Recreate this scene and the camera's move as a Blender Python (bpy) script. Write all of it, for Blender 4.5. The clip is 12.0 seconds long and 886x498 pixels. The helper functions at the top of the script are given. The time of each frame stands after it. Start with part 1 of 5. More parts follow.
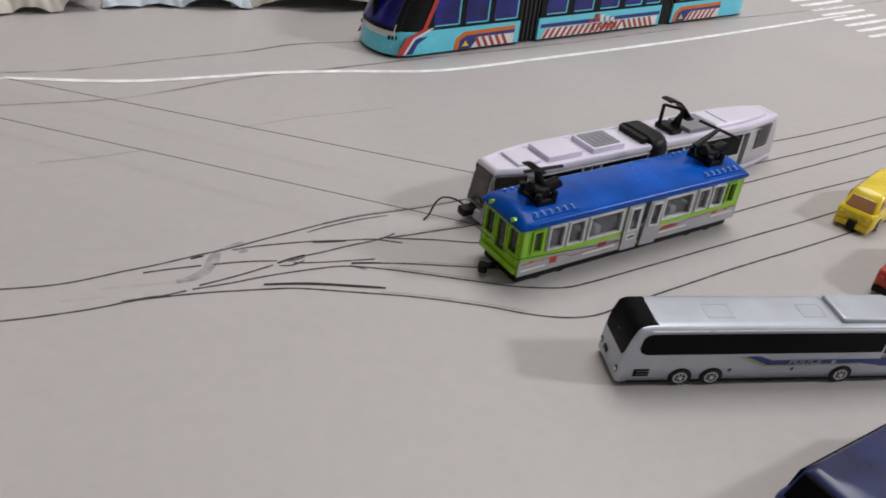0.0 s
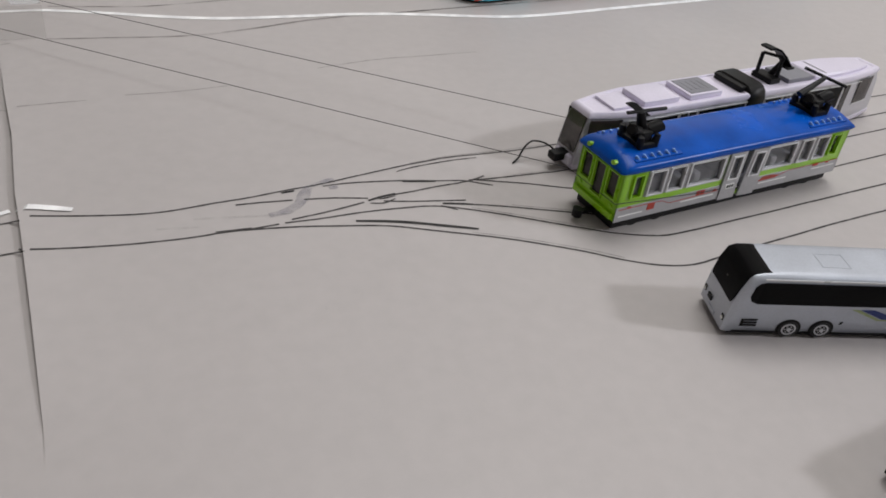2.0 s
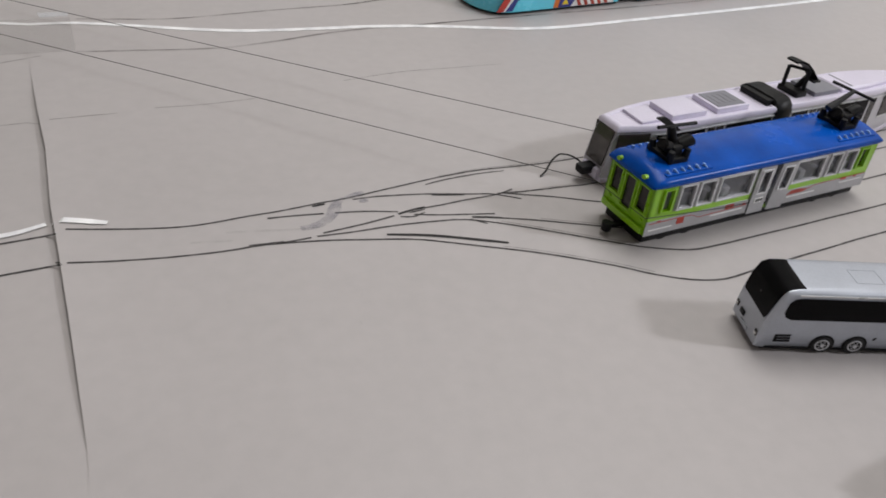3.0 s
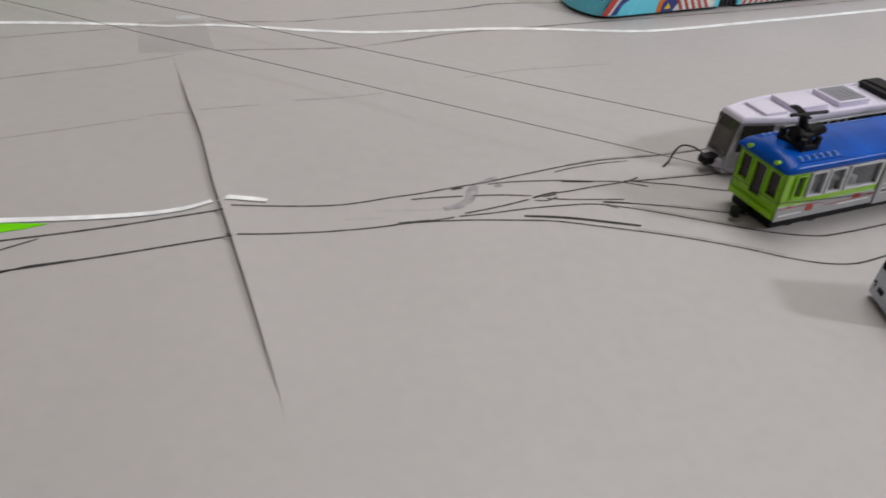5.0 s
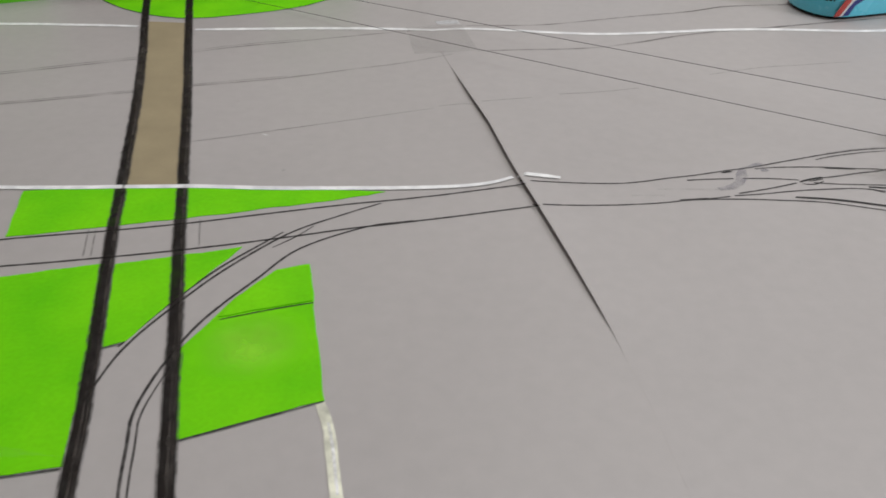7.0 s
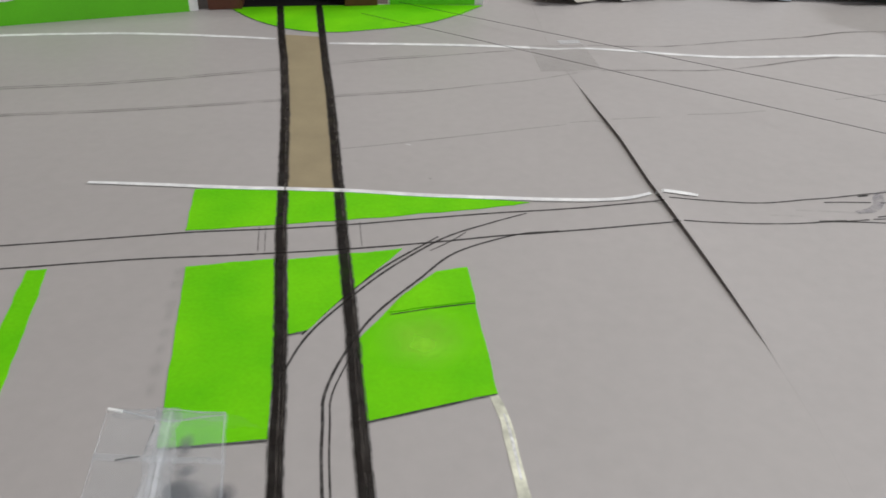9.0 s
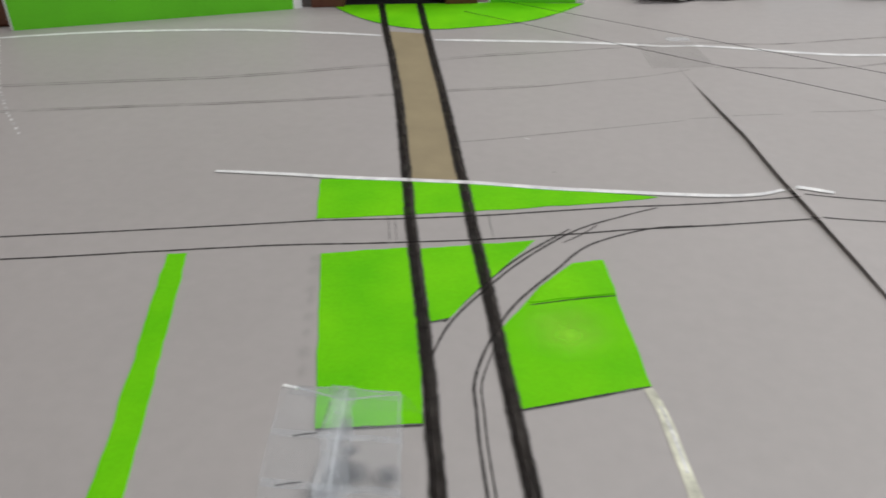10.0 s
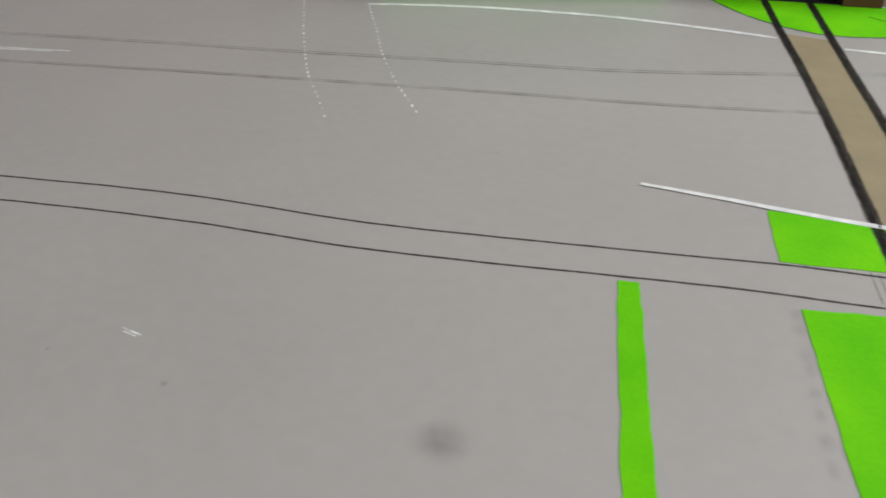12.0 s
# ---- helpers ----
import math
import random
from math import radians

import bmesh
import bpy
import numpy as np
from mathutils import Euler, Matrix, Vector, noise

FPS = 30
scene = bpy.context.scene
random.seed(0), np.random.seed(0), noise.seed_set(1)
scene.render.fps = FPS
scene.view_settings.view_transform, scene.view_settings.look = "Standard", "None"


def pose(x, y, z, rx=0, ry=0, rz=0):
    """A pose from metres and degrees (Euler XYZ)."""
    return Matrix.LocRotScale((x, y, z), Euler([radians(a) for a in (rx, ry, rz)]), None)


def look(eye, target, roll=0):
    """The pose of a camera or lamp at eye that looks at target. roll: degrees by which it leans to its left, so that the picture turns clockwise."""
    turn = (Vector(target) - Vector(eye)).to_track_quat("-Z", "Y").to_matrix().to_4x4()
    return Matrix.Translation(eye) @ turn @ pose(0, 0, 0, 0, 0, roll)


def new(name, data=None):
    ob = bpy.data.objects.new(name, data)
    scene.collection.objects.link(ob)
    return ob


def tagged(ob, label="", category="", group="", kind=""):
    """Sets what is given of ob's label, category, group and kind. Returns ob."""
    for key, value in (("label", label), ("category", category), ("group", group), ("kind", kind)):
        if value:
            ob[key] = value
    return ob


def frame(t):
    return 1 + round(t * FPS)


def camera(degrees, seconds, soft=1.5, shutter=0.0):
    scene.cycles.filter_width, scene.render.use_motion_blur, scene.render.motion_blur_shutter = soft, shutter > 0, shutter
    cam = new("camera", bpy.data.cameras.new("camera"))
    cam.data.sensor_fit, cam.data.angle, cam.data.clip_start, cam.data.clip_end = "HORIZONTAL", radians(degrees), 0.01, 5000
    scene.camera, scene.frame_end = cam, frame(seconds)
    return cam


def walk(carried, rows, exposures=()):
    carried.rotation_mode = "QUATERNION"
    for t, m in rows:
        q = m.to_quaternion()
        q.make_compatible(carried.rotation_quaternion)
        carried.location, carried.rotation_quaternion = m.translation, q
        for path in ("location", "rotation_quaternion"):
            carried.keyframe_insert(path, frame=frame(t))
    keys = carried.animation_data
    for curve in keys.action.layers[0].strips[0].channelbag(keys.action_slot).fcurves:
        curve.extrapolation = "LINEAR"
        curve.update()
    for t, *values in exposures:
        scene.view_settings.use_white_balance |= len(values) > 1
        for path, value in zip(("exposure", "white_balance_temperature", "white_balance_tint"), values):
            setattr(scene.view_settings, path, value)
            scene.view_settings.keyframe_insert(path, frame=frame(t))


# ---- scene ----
cam = camera(57.5, 12.0, soft=1.7, shutter=0.5)
PATH = [
    (0, (0.0967, -0.2652, 0.1814), (0.1535, -0.1067, 0.0734), 6.97),
    (0.5, (0.0911, -0.2622, 0.1762), (0.1452, -0.1040, 0.0665), 7.41),
    (1, (0.0861, -0.2613, 0.1736), (0.1379, -0.1039, 0.0616), 7.74),
    (1.5, (0.0798, -0.2598, 0.1704), (0.1299, -0.1037, 0.0558), 8.00),
    (2, (0.0775, -0.2592, 0.1676), (0.1250, -0.1034, 0.0516), 7.30),
    (2.5, (0.0751, -0.2580, 0.1692), (0.1219, -0.1018, 0.0534), 7.01),
    (3, (0.0695, -0.2568, 0.1697), (0.1150, -0.0996, 0.0547), 7.00),
    (3.2, (0.0656, -0.2592, 0.1697), (0.1107, -0.1011, 0.0558), 7.31),
    (5, (0.0348, -0.2716, 0.1636), (0.0675, -0.1094, 0.0512), 5.23),
    (5.5, (0.0185, -0.2806, 0.1628), (0.0398, -0.1172, 0.0496), 3.96),
    (6, (0.0058, -0.2887, 0.1619), (0.0193, -0.1237, 0.0498), 2.44),
    (6.5, (-0.0123, -0.3015, 0.1694), (-0.0070, -0.1360, 0.0572), 1.53),
    (7, (-0.0296, -0.3116, 0.1719), (-0.0305, -0.1459, 0.0599), 0.69),
    (7.2, (-0.0335, -0.3148, 0.1679), (-0.0363, -0.1479, 0.0577), 0.67),
    (9, (-0.0651, -0.3300, 0.1790), (-0.0807, -0.1631, 0.0698), 0.35),
    (9.5, (-0.0763, -0.3324, 0.1758), (-0.0973, -0.1655, 0.0676), -0.33),
    (10, (-0.0963, -0.3355, 0.1726), (-0.1251, -0.1695, 0.0649), -0.92),
    (10.5, (-0.1230, -0.3345, 0.1716), (-0.1649, -0.1735, 0.0607), -0.72),
    (11, (-0.1562, -0.3297, 0.1766), (-0.2083, -0.1725, 0.0644), -0.33),
    (11.5, (-0.1826, -0.3279, 0.1736), (-0.2472, -0.1756, 0.0612), -0.90),
    (12, (-0.2053, -0.3220, 0.1702), (-0.2774, -0.1730, 0.0580), -0.99),
]
walk(cam, [(t, look(eye, target, roll)) for t, eye, target, roll in PATH], [(0, -0.06, 6500, 10), (3, -0.06, 6500, 10), (6.5, -0.10, 6460, 9), (9.5, -0.03, 6400, 8), (11, 0.02, 6400, 7), (12, 0.09, 6370, 5)])

# ---- light: an added, unseen closed room with an assumed ceiling lamp and right-hand window ----
MM = 0.001
world = bpy.data.worlds.new("room_world")
world.use_nodes = True
scene.world = world
sky = world.node_tree.nodes.new("ShaderNodeTexSky")
sky.sky_type, sky.sun_disc = "NISHITA", False
sky.sun_elevation, sky.sun_rotation = radians(33), radians(95)
back = world.node_tree.nodes["Background"]
world.node_tree.links.new(sky.outputs["Color"], back.inputs["Color"])
back.inputs["Strength"].default_value = 0.1


def area_lamp(name, m, sx, sy, power, colour):
    data = bpy.data.lights.new(name, "AREA")
    data.shape, data.size, data.size_y, data.energy, data.color = "RECTANGLE", sx, sy, power, colour
    ob = new(name, data)
    ob.matrix_world = m
    return ob


area_lamp("ceiling_lamp_light", look((0.85, 0.80, 2.36), (0.85, 0.80, 0)), 1.5, 1.5, 42, (1.0, 0.985, 0.97))
area_lamp("window_light", look((2.00, -0.62, 1.22), (0.2, 0.0, 0.0)), 0.18, 0.18, 21, (0.97, 0.98, 1.03))


# ---- materials ----
def material(name, colour, rough=0.5, metal=0.0, spread=0.12, size=20.0, grain=0.05, bump=0.0, alpha=1.0, clear=0.0, second=None, transmission=0.0, shine=0.5):
    """A painted or raw surface: colour varied at two scales, fine relief, gloss. size: patches per metre."""
    m = bpy.data.materials.new(name)
    m.use_nodes = True
    nt = m.node_tree
    p = nt.nodes["Principled BSDF"]
    co = nt.nodes.new("ShaderNodeTexCoord")
    big, fine = nt.nodes.new("ShaderNodeTexNoise"), nt.nodes.new("ShaderNodeTexNoise")
    for n, s, d in ((big, size, 4), (fine, size * 22, 3)):
        n.inputs["Scale"].default_value, n.inputs["Detail"].default_value = s, d
        nt.links.new(co.outputs["Object"], n.inputs["Vector"])
    a = nt.nodes.new("ShaderNodeMix")
    a.data_type = "RGBA"
    c0 = [max(0, c * (1 - spread)) for c in colour]
    c1 = second or [min(1, c * (1 + spread)) for c in colour]
    a.inputs["A"].default_value, a.inputs["B"].default_value = (*c0, 1), (*c1, 1)
    ramp = nt.nodes.new("ShaderNodeMapRange")
    ramp.inputs["From Min"].default_value, ramp.inputs["From Max"].default_value = 0.3, 0.7
    nt.links.new(big.outputs["Fac"], ramp.inputs["Value"])
    nt.links.new(ramp.outputs["Result"], a.inputs["Factor"])
    b = nt.nodes.new("ShaderNodeHueSaturation")
    g = nt.nodes.new("ShaderNodeMapRange")
    g.inputs["From Min"].default_value, g.inputs["From Max"].default_value = 0.25, 0.75
    g.inputs["To Min"].default_value, g.inputs["To Max"].default_value = 1 - grain, 1 + grain
    nt.links.new(fine.outputs["Fac"], g.inputs["Value"])
    nt.links.new(g.outputs["Result"], b.inputs["Value"])
    nt.links.new(a.outputs["Result"], b.inputs["Color"])
    nt.links.new(b.outputs["Color"], p.inputs["Base Color"])
    r = nt.nodes.new("ShaderNodeMapRange")
    r.inputs["To Min"].default_value, r.inputs["To Max"].default_value = max(0.02, rough - 0.08), min(1, rough + 0.08)
    nt.links.new(big.outputs["Fac"], r.inputs["Value"])
    nt.links.new(r.outputs["Result"], p.inputs["Roughness"])
    p.inputs["Metallic"].default_value = metal
    p.inputs["Alpha"].default_value = alpha
    p.inputs["Coat Weight"].default_value = clear
    p.inputs["Coat Roughness"].default_value = 0.12
    p.inputs["Transmission Weight"].default_value = transmission
    p.inputs["Specular IOR Level"].default_value = shine
    if bump:
        k = nt.nodes.new("ShaderNodeBump")
        k.inputs["Strength"].default_value, k.inputs["Distance"].default_value = bump, 0.0003
        nt.links.new(fine.outputs["Fac"], k.inputs["Height"])
        nt.links.new(k.outputs["Normal"], p.inputs["Normal"])
    return m


def drawn(name, colour, low, high, size=160.0, rough=0.6, shine=0.3):
    """A hand-drawn stroke: it covers unevenly, so that the card shows through in places."""
    m = material(name, colour, rough, spread=0.2, size=size, shine=shine)
    nt = m.node_tree
    n, r = nt.nodes.new("ShaderNodeTexNoise"), nt.nodes.new("ShaderNodeMapRange")
    co = nt.nodes.new("ShaderNodeTexCoord")
    nt.links.new(co.outputs["Object"], n.inputs["Vector"])
    n.inputs["Scale"].default_value, n.inputs["Detail"].default_value = size, 5
    r.inputs["From Min"].default_value, r.inputs["From Max"].default_value = 0.3, 0.7
    r.inputs["To Min"].default_value, r.inputs["To Max"].default_value = low, high
    nt.links.new(n.outputs["Fac"], r.inputs["Value"])
    nt.links.new(r.outputs["Result"], nt.nodes["Principled BSDF"].inputs["Alpha"])
    return m


CARD = material("grey_card", (0.434, 0.407, 0.401), 0.50, spread=0.035, size=7, grain=0.03, bump=0.05)
CARD_LOW = material("grey_card_lower", (0.431, 0.404, 0.397), 0.50, spread=0.035, size=7, grain=0.03, bump=0.05)
PENCIL = drawn("pencil", (0.036, 0.033, 0.033), 0.58, 1.0, 240)
PENCIL_FAINT = drawn("pencil_faint", (0.09, 0.085, 0.08), 0.15, 0.55)
PENCIL_SOFT = drawn("pencil_soft", (0.13, 0.118, 0.11), 0.05, 0.56, 70)
PENCIL_GHOST = drawn("pencil_ghost", (0.15, 0.15, 0.14), 0.0, 0.13, 160)
PENCIL_DARK = drawn("pencil_pressed", (0.014, 0.013, 0.013), 0.85, 1.0, 240)
RUBBED = drawn("rubbed_pencil", (0.27, 0.265, 0.31), 0.0, 0.6, 150)
MARKER = drawn("dark_marker", (0.013, 0.010, 0.009), 0.80, 1.0, 90, 0.7, 0.15)
MARKER_WEAR = drawn("marker_wear", (0.095, 0.082, 0.074), 0.05, 0.65, 140)
MARKER_EDGE = drawn("marker_edge", (0.10, 0.095, 0.09), 0.05, 0.85, 260)
WHITE = drawn("white_paint", (0.90, 0.90, 0.92), 0.97, 1.0, 120, 0.45)
CHALK = drawn("white_chalk", (0.86, 0.86, 0.86), 0.5, 1.0, 300)
GREEN = material("green_paper", (0.132, 0.61, 0.0006), 0.75, spread=0.05, size=28, grain=0.05, bump=0.35, second=(0.205, 0.71, 0.003), shine=0.14)
GREEN_DARK = material("green_board", (0.13, 0.60, 0.008), 0.6, spread=0.08, size=20, grain=0.03)
TAN = material("tan_paint", (0.33, 0.27, 0.165), 0.7, spread=0.08, size=60, grain=0.06)
YELLOWISH = drawn("pale_yellow_paint", (0.80, 0.80, 0.66), 0.7, 1.0, 130)
BLACK = material("black_plastic", (0.0055, 0.0055, 0.006), 0.46, spread=0.25, size=120, shine=0.2)
WOOD = material("brown_wood", (0.115, 0.038, 0.018), 0.45, spread=0.25, size=40, grain=0.15, bump=0.2)
DARK_INSIDE = material("dark_inside", (0.012, 0.010, 0.010), 0.8)
PLASTER = material("white_plaster", (0.74, 0.73, 0.71), 0.9, spread=0.03, size=3, grain=0.03, bump=0.1)
FLOOR = material("brown_floor", (0.10, 0.075, 0.06), 0.5, spread=0.2, size=9, grain=0.1)


# ---- mesh helpers: all of them take millimetres ----
def mesh_of(name, bm, mat, smooth=False):
    bm.normal_update()
    me = bpy.data.meshes.new(name)
    bm.to_mesh(me)
    bm.free()
    me.transform(Matrix.Scale(MM, 4))
    me.materials.append(mat)
    if smooth:
        me.shade_smooth()
        for e in me.edges:
            e.use_edge_sharp = False
        me.set_sharp_from_angle(angle=radians(38))
    return me


def part(name, bm, mat, parent=None, label="", smooth=False):
    ob = new(name, mesh_of(name, bm, mat, smooth))
    ob.parent = parent
    if label:
        tagged(ob, label)
    return ob


def thing(name, label, category, x=0, y=0, z=0, turn=0, group="", scale=(1, 1, 1)):
    ob = new(name)
    ob.empty_display_size = 0.01
    ob.matrix_world = pose(x * MM, y * MM, z * MM, 0, 0, turn) @ Matrix.Diagonal((*scale, 1))
    return tagged(ob, label, category, group)


def block(x0, x1, y0, y1, z0, z1, b=0.4, seg=2):
    bm = bmesh.new()
    bmesh.ops.create_cube(bm, size=1, matrix=Matrix.Translation(((x0 + x1) / 2, (y0 + y1) / 2, (z0 + z1) / 2)) @ Matrix.Diagonal((x1 - x0, y1 - y0, z1 - z0, 1)))
    if b:
        bmesh.ops.bevel(bm, geom=bm.edges[:], offset=b, segments=seg, affect="EDGES", profile=0.6)
    return bm


def rod(a, b, r, n=10, bm=None, r2=None):
    bm = bm or bmesh.new()
    a, b = Vector(a), Vector(b)
    m = Matrix.Translation((a + b) / 2) @ (b - a).to_track_quat("Z", "Y").to_matrix().to_4x4()
    bmesh.ops.create_cone(bm, cap_ends=True, segments=n, radius1=r, radius2=r if r2 is None else r2, depth=(b - a).length, matrix=m)
    return bm


def slab(points, z0, z1, b=0.0):
    """A flat piece with the given outline."""
    bm = bmesh.new()
    f = bm.faces.new([bm.verts.new((x, y, z0)) for x, y in points])
    f.normal_update()
    if f.normal.z < 0:
        f.normal_flip()
    top = bmesh.ops.extrude_face_region(bm, geom=[f])["geom"]
    bmesh.ops.translate(bm, vec=(0, 0, z1 - z0), verts=[v for v in top if isinstance(v, bmesh.types.BMVert)])
    f.normal_flip()
    if b:
        bmesh.ops.bevel(bm, geom=[e for e in bm.edges if all(abs(v.co.z - z1) < 1e-6 for v in e.verts)], offset=b, segments=2, affect="EDGES")
    return bm


def loft(rings, caps=True):
    """Skin over closed rings with equal numbers of points."""
    bm = bmesh.new()
    rows = [[bm.verts.new(p) for p in r] for r in rings]
    n = len(rows[0])
    for a, b in zip(rows, rows[1:]):
        for i in range(n):
            bm.faces.new((a[i], a[(i + 1) % n], b[(i + 1) % n], b[i]))
    if caps:
        bm.faces.new(rows[0][::-1])
        bm.faces.new(rows[-1])
    bmesh.ops.recalc_face_normals(bm, faces=bm.faces[:])
    return bm


def curve_points(points, step=4.0):
    """A smooth line through a few points."""
    p = [Vector((*q, 0)) for q in points]
    p = [2 * p[0] - p[1]] + p + [2 * p[-1] - p[-2]]
    out = []
    for a, b, c, d in zip(p, p[1:], p[2:], p[3:]):
        n = max(2, int((c - b).length / step))
        for i in range(n):
            t = i / n
            out.append(0.5 * (2 * b + (c - a) * t + (2 * a - 5 * b + 4 * c - d) * t * t + (3 * b - 3 * c + d - a) * t**3))
    return out + [p[-2]]


# ---- ground: two sheets of card; the edge of the upper one has lifted off the lower ----
SEAM = ((55.0, -344.7), (32.0, -140.8), (25.6, -104.4), (15.8, -60.8), (6.2, -20.0), (-1.2, 10.0), (-9.8, 52.6), (-19.2, 88.8), (-28.3, 126.6), (-44.2, 191.0), (-59.3, 312.4), (-61.6, 341.2))


def seam_x(y):
    pts = SEAM
    for (xa, ya), (xb, yb) in zip(pts, pts[1:]):
        if y <= yb:
            return xa + (xb - xa) * (y - ya) / (yb - ya)
    return pts[-1][0]


def height(x, y):
    """The card's upper surface."""
    d = x - seam_x(y)
    if d < 0:
        return 0.0
    rise = max(0.0, 1 - ((y - 9) / 117) ** 4)
    return 0.03 + 0.09 * min(1.0, max(0.0, (y + 117) / 20)) + 0.38 * min(1.0, d / 60.0) + 1.65 * rise * math.exp(-d / 24.0)


def stroke(points, width, bm=None, lift=0.12, rough=0.12, taper=0.0, step=4.0, off=0.0):
    """A drawn line lying on the card, of slightly uneven width. points in millimetres."""
    bm = bm or bmesh.new()
    p = curve_points(points, step)
    rows, n = [], len(p)
    for i, q in enumerate(p):
        d = (p[min(i + 1, n - 1)] - p[max(i - 1, 0)]).normalized()
        side = Vector((-d.y, d.x, 0))
        w = width / 2 * (1 + rough * noise.noise(q * 0.13)) * (1 - taper * abs(2 * i / (n - 1) - 1) ** 4)
        mid = q + side * (off + 0.25 * noise.noise(q * 0.05 + Vector((7, 3, 1))))
        mid.y -= 1.5 * height(mid.x, mid.y)
        rows.append([bm.verts.new((*(mid + side * s).xy, height(*(mid + side * s).xy) + lift)) for s in (w, -w)])
    for a, b in zip(rows, rows[1:]):
        bm.faces.new((a[0], a[1], b[1], b[0]))
    return bm


def mark(name, label, mat, lines, width, lift=0.12, category="drawn line", taper=0.3, **more):
    bm = bmesh.new()
    for pts in lines:
        stroke(pts, width, bm, lift, taper=taper, **more)
    return tagged(part(name, bm, mat), label, category, kind="structure")


# lower sheet
bm = slab([(-1150, -700), (140, -700), (140, 341), (-57.3, 341.0), (-165.7, 279.3), (-298.8, 250.8), (-481.1, 183.1), (-729.9, 95.7), (-1180.2, -43.4)], -1.2, 0.0)
tagged(part("ground_card_lower", bm, CARD_LOW), "grey-beige card sheet with drawn tram tracks", "ground", kind="structure")
# upper sheet, overlapping the lower one
bm = bmesh.new()
ys = list(np.linspace(-700, 341, 120))
ds = [0, 1.5, 4, 8, 13, 19, 26, 34, 44, 56, 72, 95, 130, 180, 260, 380, 560, 800, 1100]
grid = [[bm.verts.new((seam_x(y) + d, y + 0.12 * d * (y > 334), height(seam_x(y) + d + 1e-6, y))) for d in ds] for y in ys]
low = [bm.verts.new((v[0].co.x, v[0].co.y, max(0.01, v[0].co.z - 0.11))) for v in grid]
for a, b, la, lb in zip(grid, grid[1:], low, low[1:]):
    for i in range(len(ds) - 1):
        bm.faces.new((a[i], a[i + 1], b[i + 1], b[i]))
    bm.faces.new((la, a[0], b[0], lb))
tagged(part("ground_card_upper", bm, CARD), "grey-beige card sheet, its joint edge curling up", "ground", kind="structure")
# the floor that the sheets lie on, and the added, unseen room round it
bm = block(-2200, 2200, -2200, 2200, -60, -1.3, 0)
tagged(part("floor", bm, FLOOR), "dark brown floor under the card sheets", "floor", kind="structure")
for nm, box in (("wall_north", (-2200, 2200, 2200, 2300, -60, 2500)), ("wall_south", (-2200, 2200, -2300, -2200, -60, 2500)), ("wall_west", (-2300, -2200, -2300, 2300, -60, 2500))):
    tagged(part(nm, block(*box, 0), PLASTER), "plain white plastered wall", "wall", kind="structure")
bm = block(2200, 2300, -2300, -950, -60, 2500, 0)
for box in ((2200, 2300, -300, 2300, -60, 2500), (2200, 2300, -950, -300, -60, 1050), (2200, 2300, -950, -300, 1700, 2500)):
    bmesh.ops.create_cube(bm, size=1, matrix=Matrix.Translation(((box[0] + box[1]) / 2, (box[2] + box[3]) / 2, (box[4] + box[5]) / 2)) @ Matrix.Diagonal((box[1] - box[0], box[3] - box[2], box[5] - box[4], 1)))
tagged(part("wall_east", bm, PLASTER), "plain white plastered wall with a window opening", "wall", kind="structure")
tagged(part("ceiling", block(-2300, 2300, -2300, 2300, 2500, 2560, 0), PLASTER), "plain white ceiling", "ceiling", kind="structure")

# ---- what is drawn and glued on the card ----
# two far tram tracks, the far kerb line
mark("far_white_line", "white painted kerb line across the card", WHITE,
     [[(-488.5, 152.6), (-435.0, 170.4), (-380.0, 182.4), (-320.0, 190.4), (-262.0, 191.0), (-227.7, 189.6)], [(-190.0, 185.0), (-146.0, 188.3), (-108.0, 190.6), (-71.0, 191.4), (-41.9, 190.2)],
      [(-42.4, 189.6), (-30.9, 191.8), (-18.0, 193.4), (5.0, 191.8), (36.7, 187.8), (66.0, 186.4), (96.0, 189.8), (144.0, 197.6), (185.0, 199.6), (235.0, 199.0), (268.0, 205.0), (324.0, 221.0), (420.0, 249.0), (513.0, 278.5), (614.5, 313.0), (668.0, 331.0)]], 4.3, 0.2)
FAR_A = [(-687.5, 6.0), (-562.0, 37.4), (-509.0, 49.0), (-431.0, 68.4), (-360.0, 86.0), (-316.0, 96.2), (-277.0, 108.4), (-226.0, 127.6), (-192.0, 140.4), (-160.0, 154.6), (-121.0, 167.0), (-80.0, 180.6), (-44.0, 191.6)]
FAR_B = [(-647.7, -28.0), (-530.0, 3.0), (-466.0, 18.9), (-404.0, 34.2), (-341.0, 49.2), (-284.0, 61.8), (-231.0, 76.0), (-200.0, 85.2), (-165.0, 96.0), (-120.0, 108.6), (-85.0, 122.4), (-57.0, 132.8), (-28.0, 148.6)]
mark("far_track", "faint grey pencilled tram rails on the card", PENCIL_SOFT, [FAR_A, FAR_B], 1.3)
mark("far_track", "second faint pencil stroke beside a tram rail", PENCIL_SOFT, [[(x, y + 3.2) for x, y in FAR_A[:-2]], [(x + 1, y + 2.6) for x, y in FAR_B[:-3]]], 0.9)
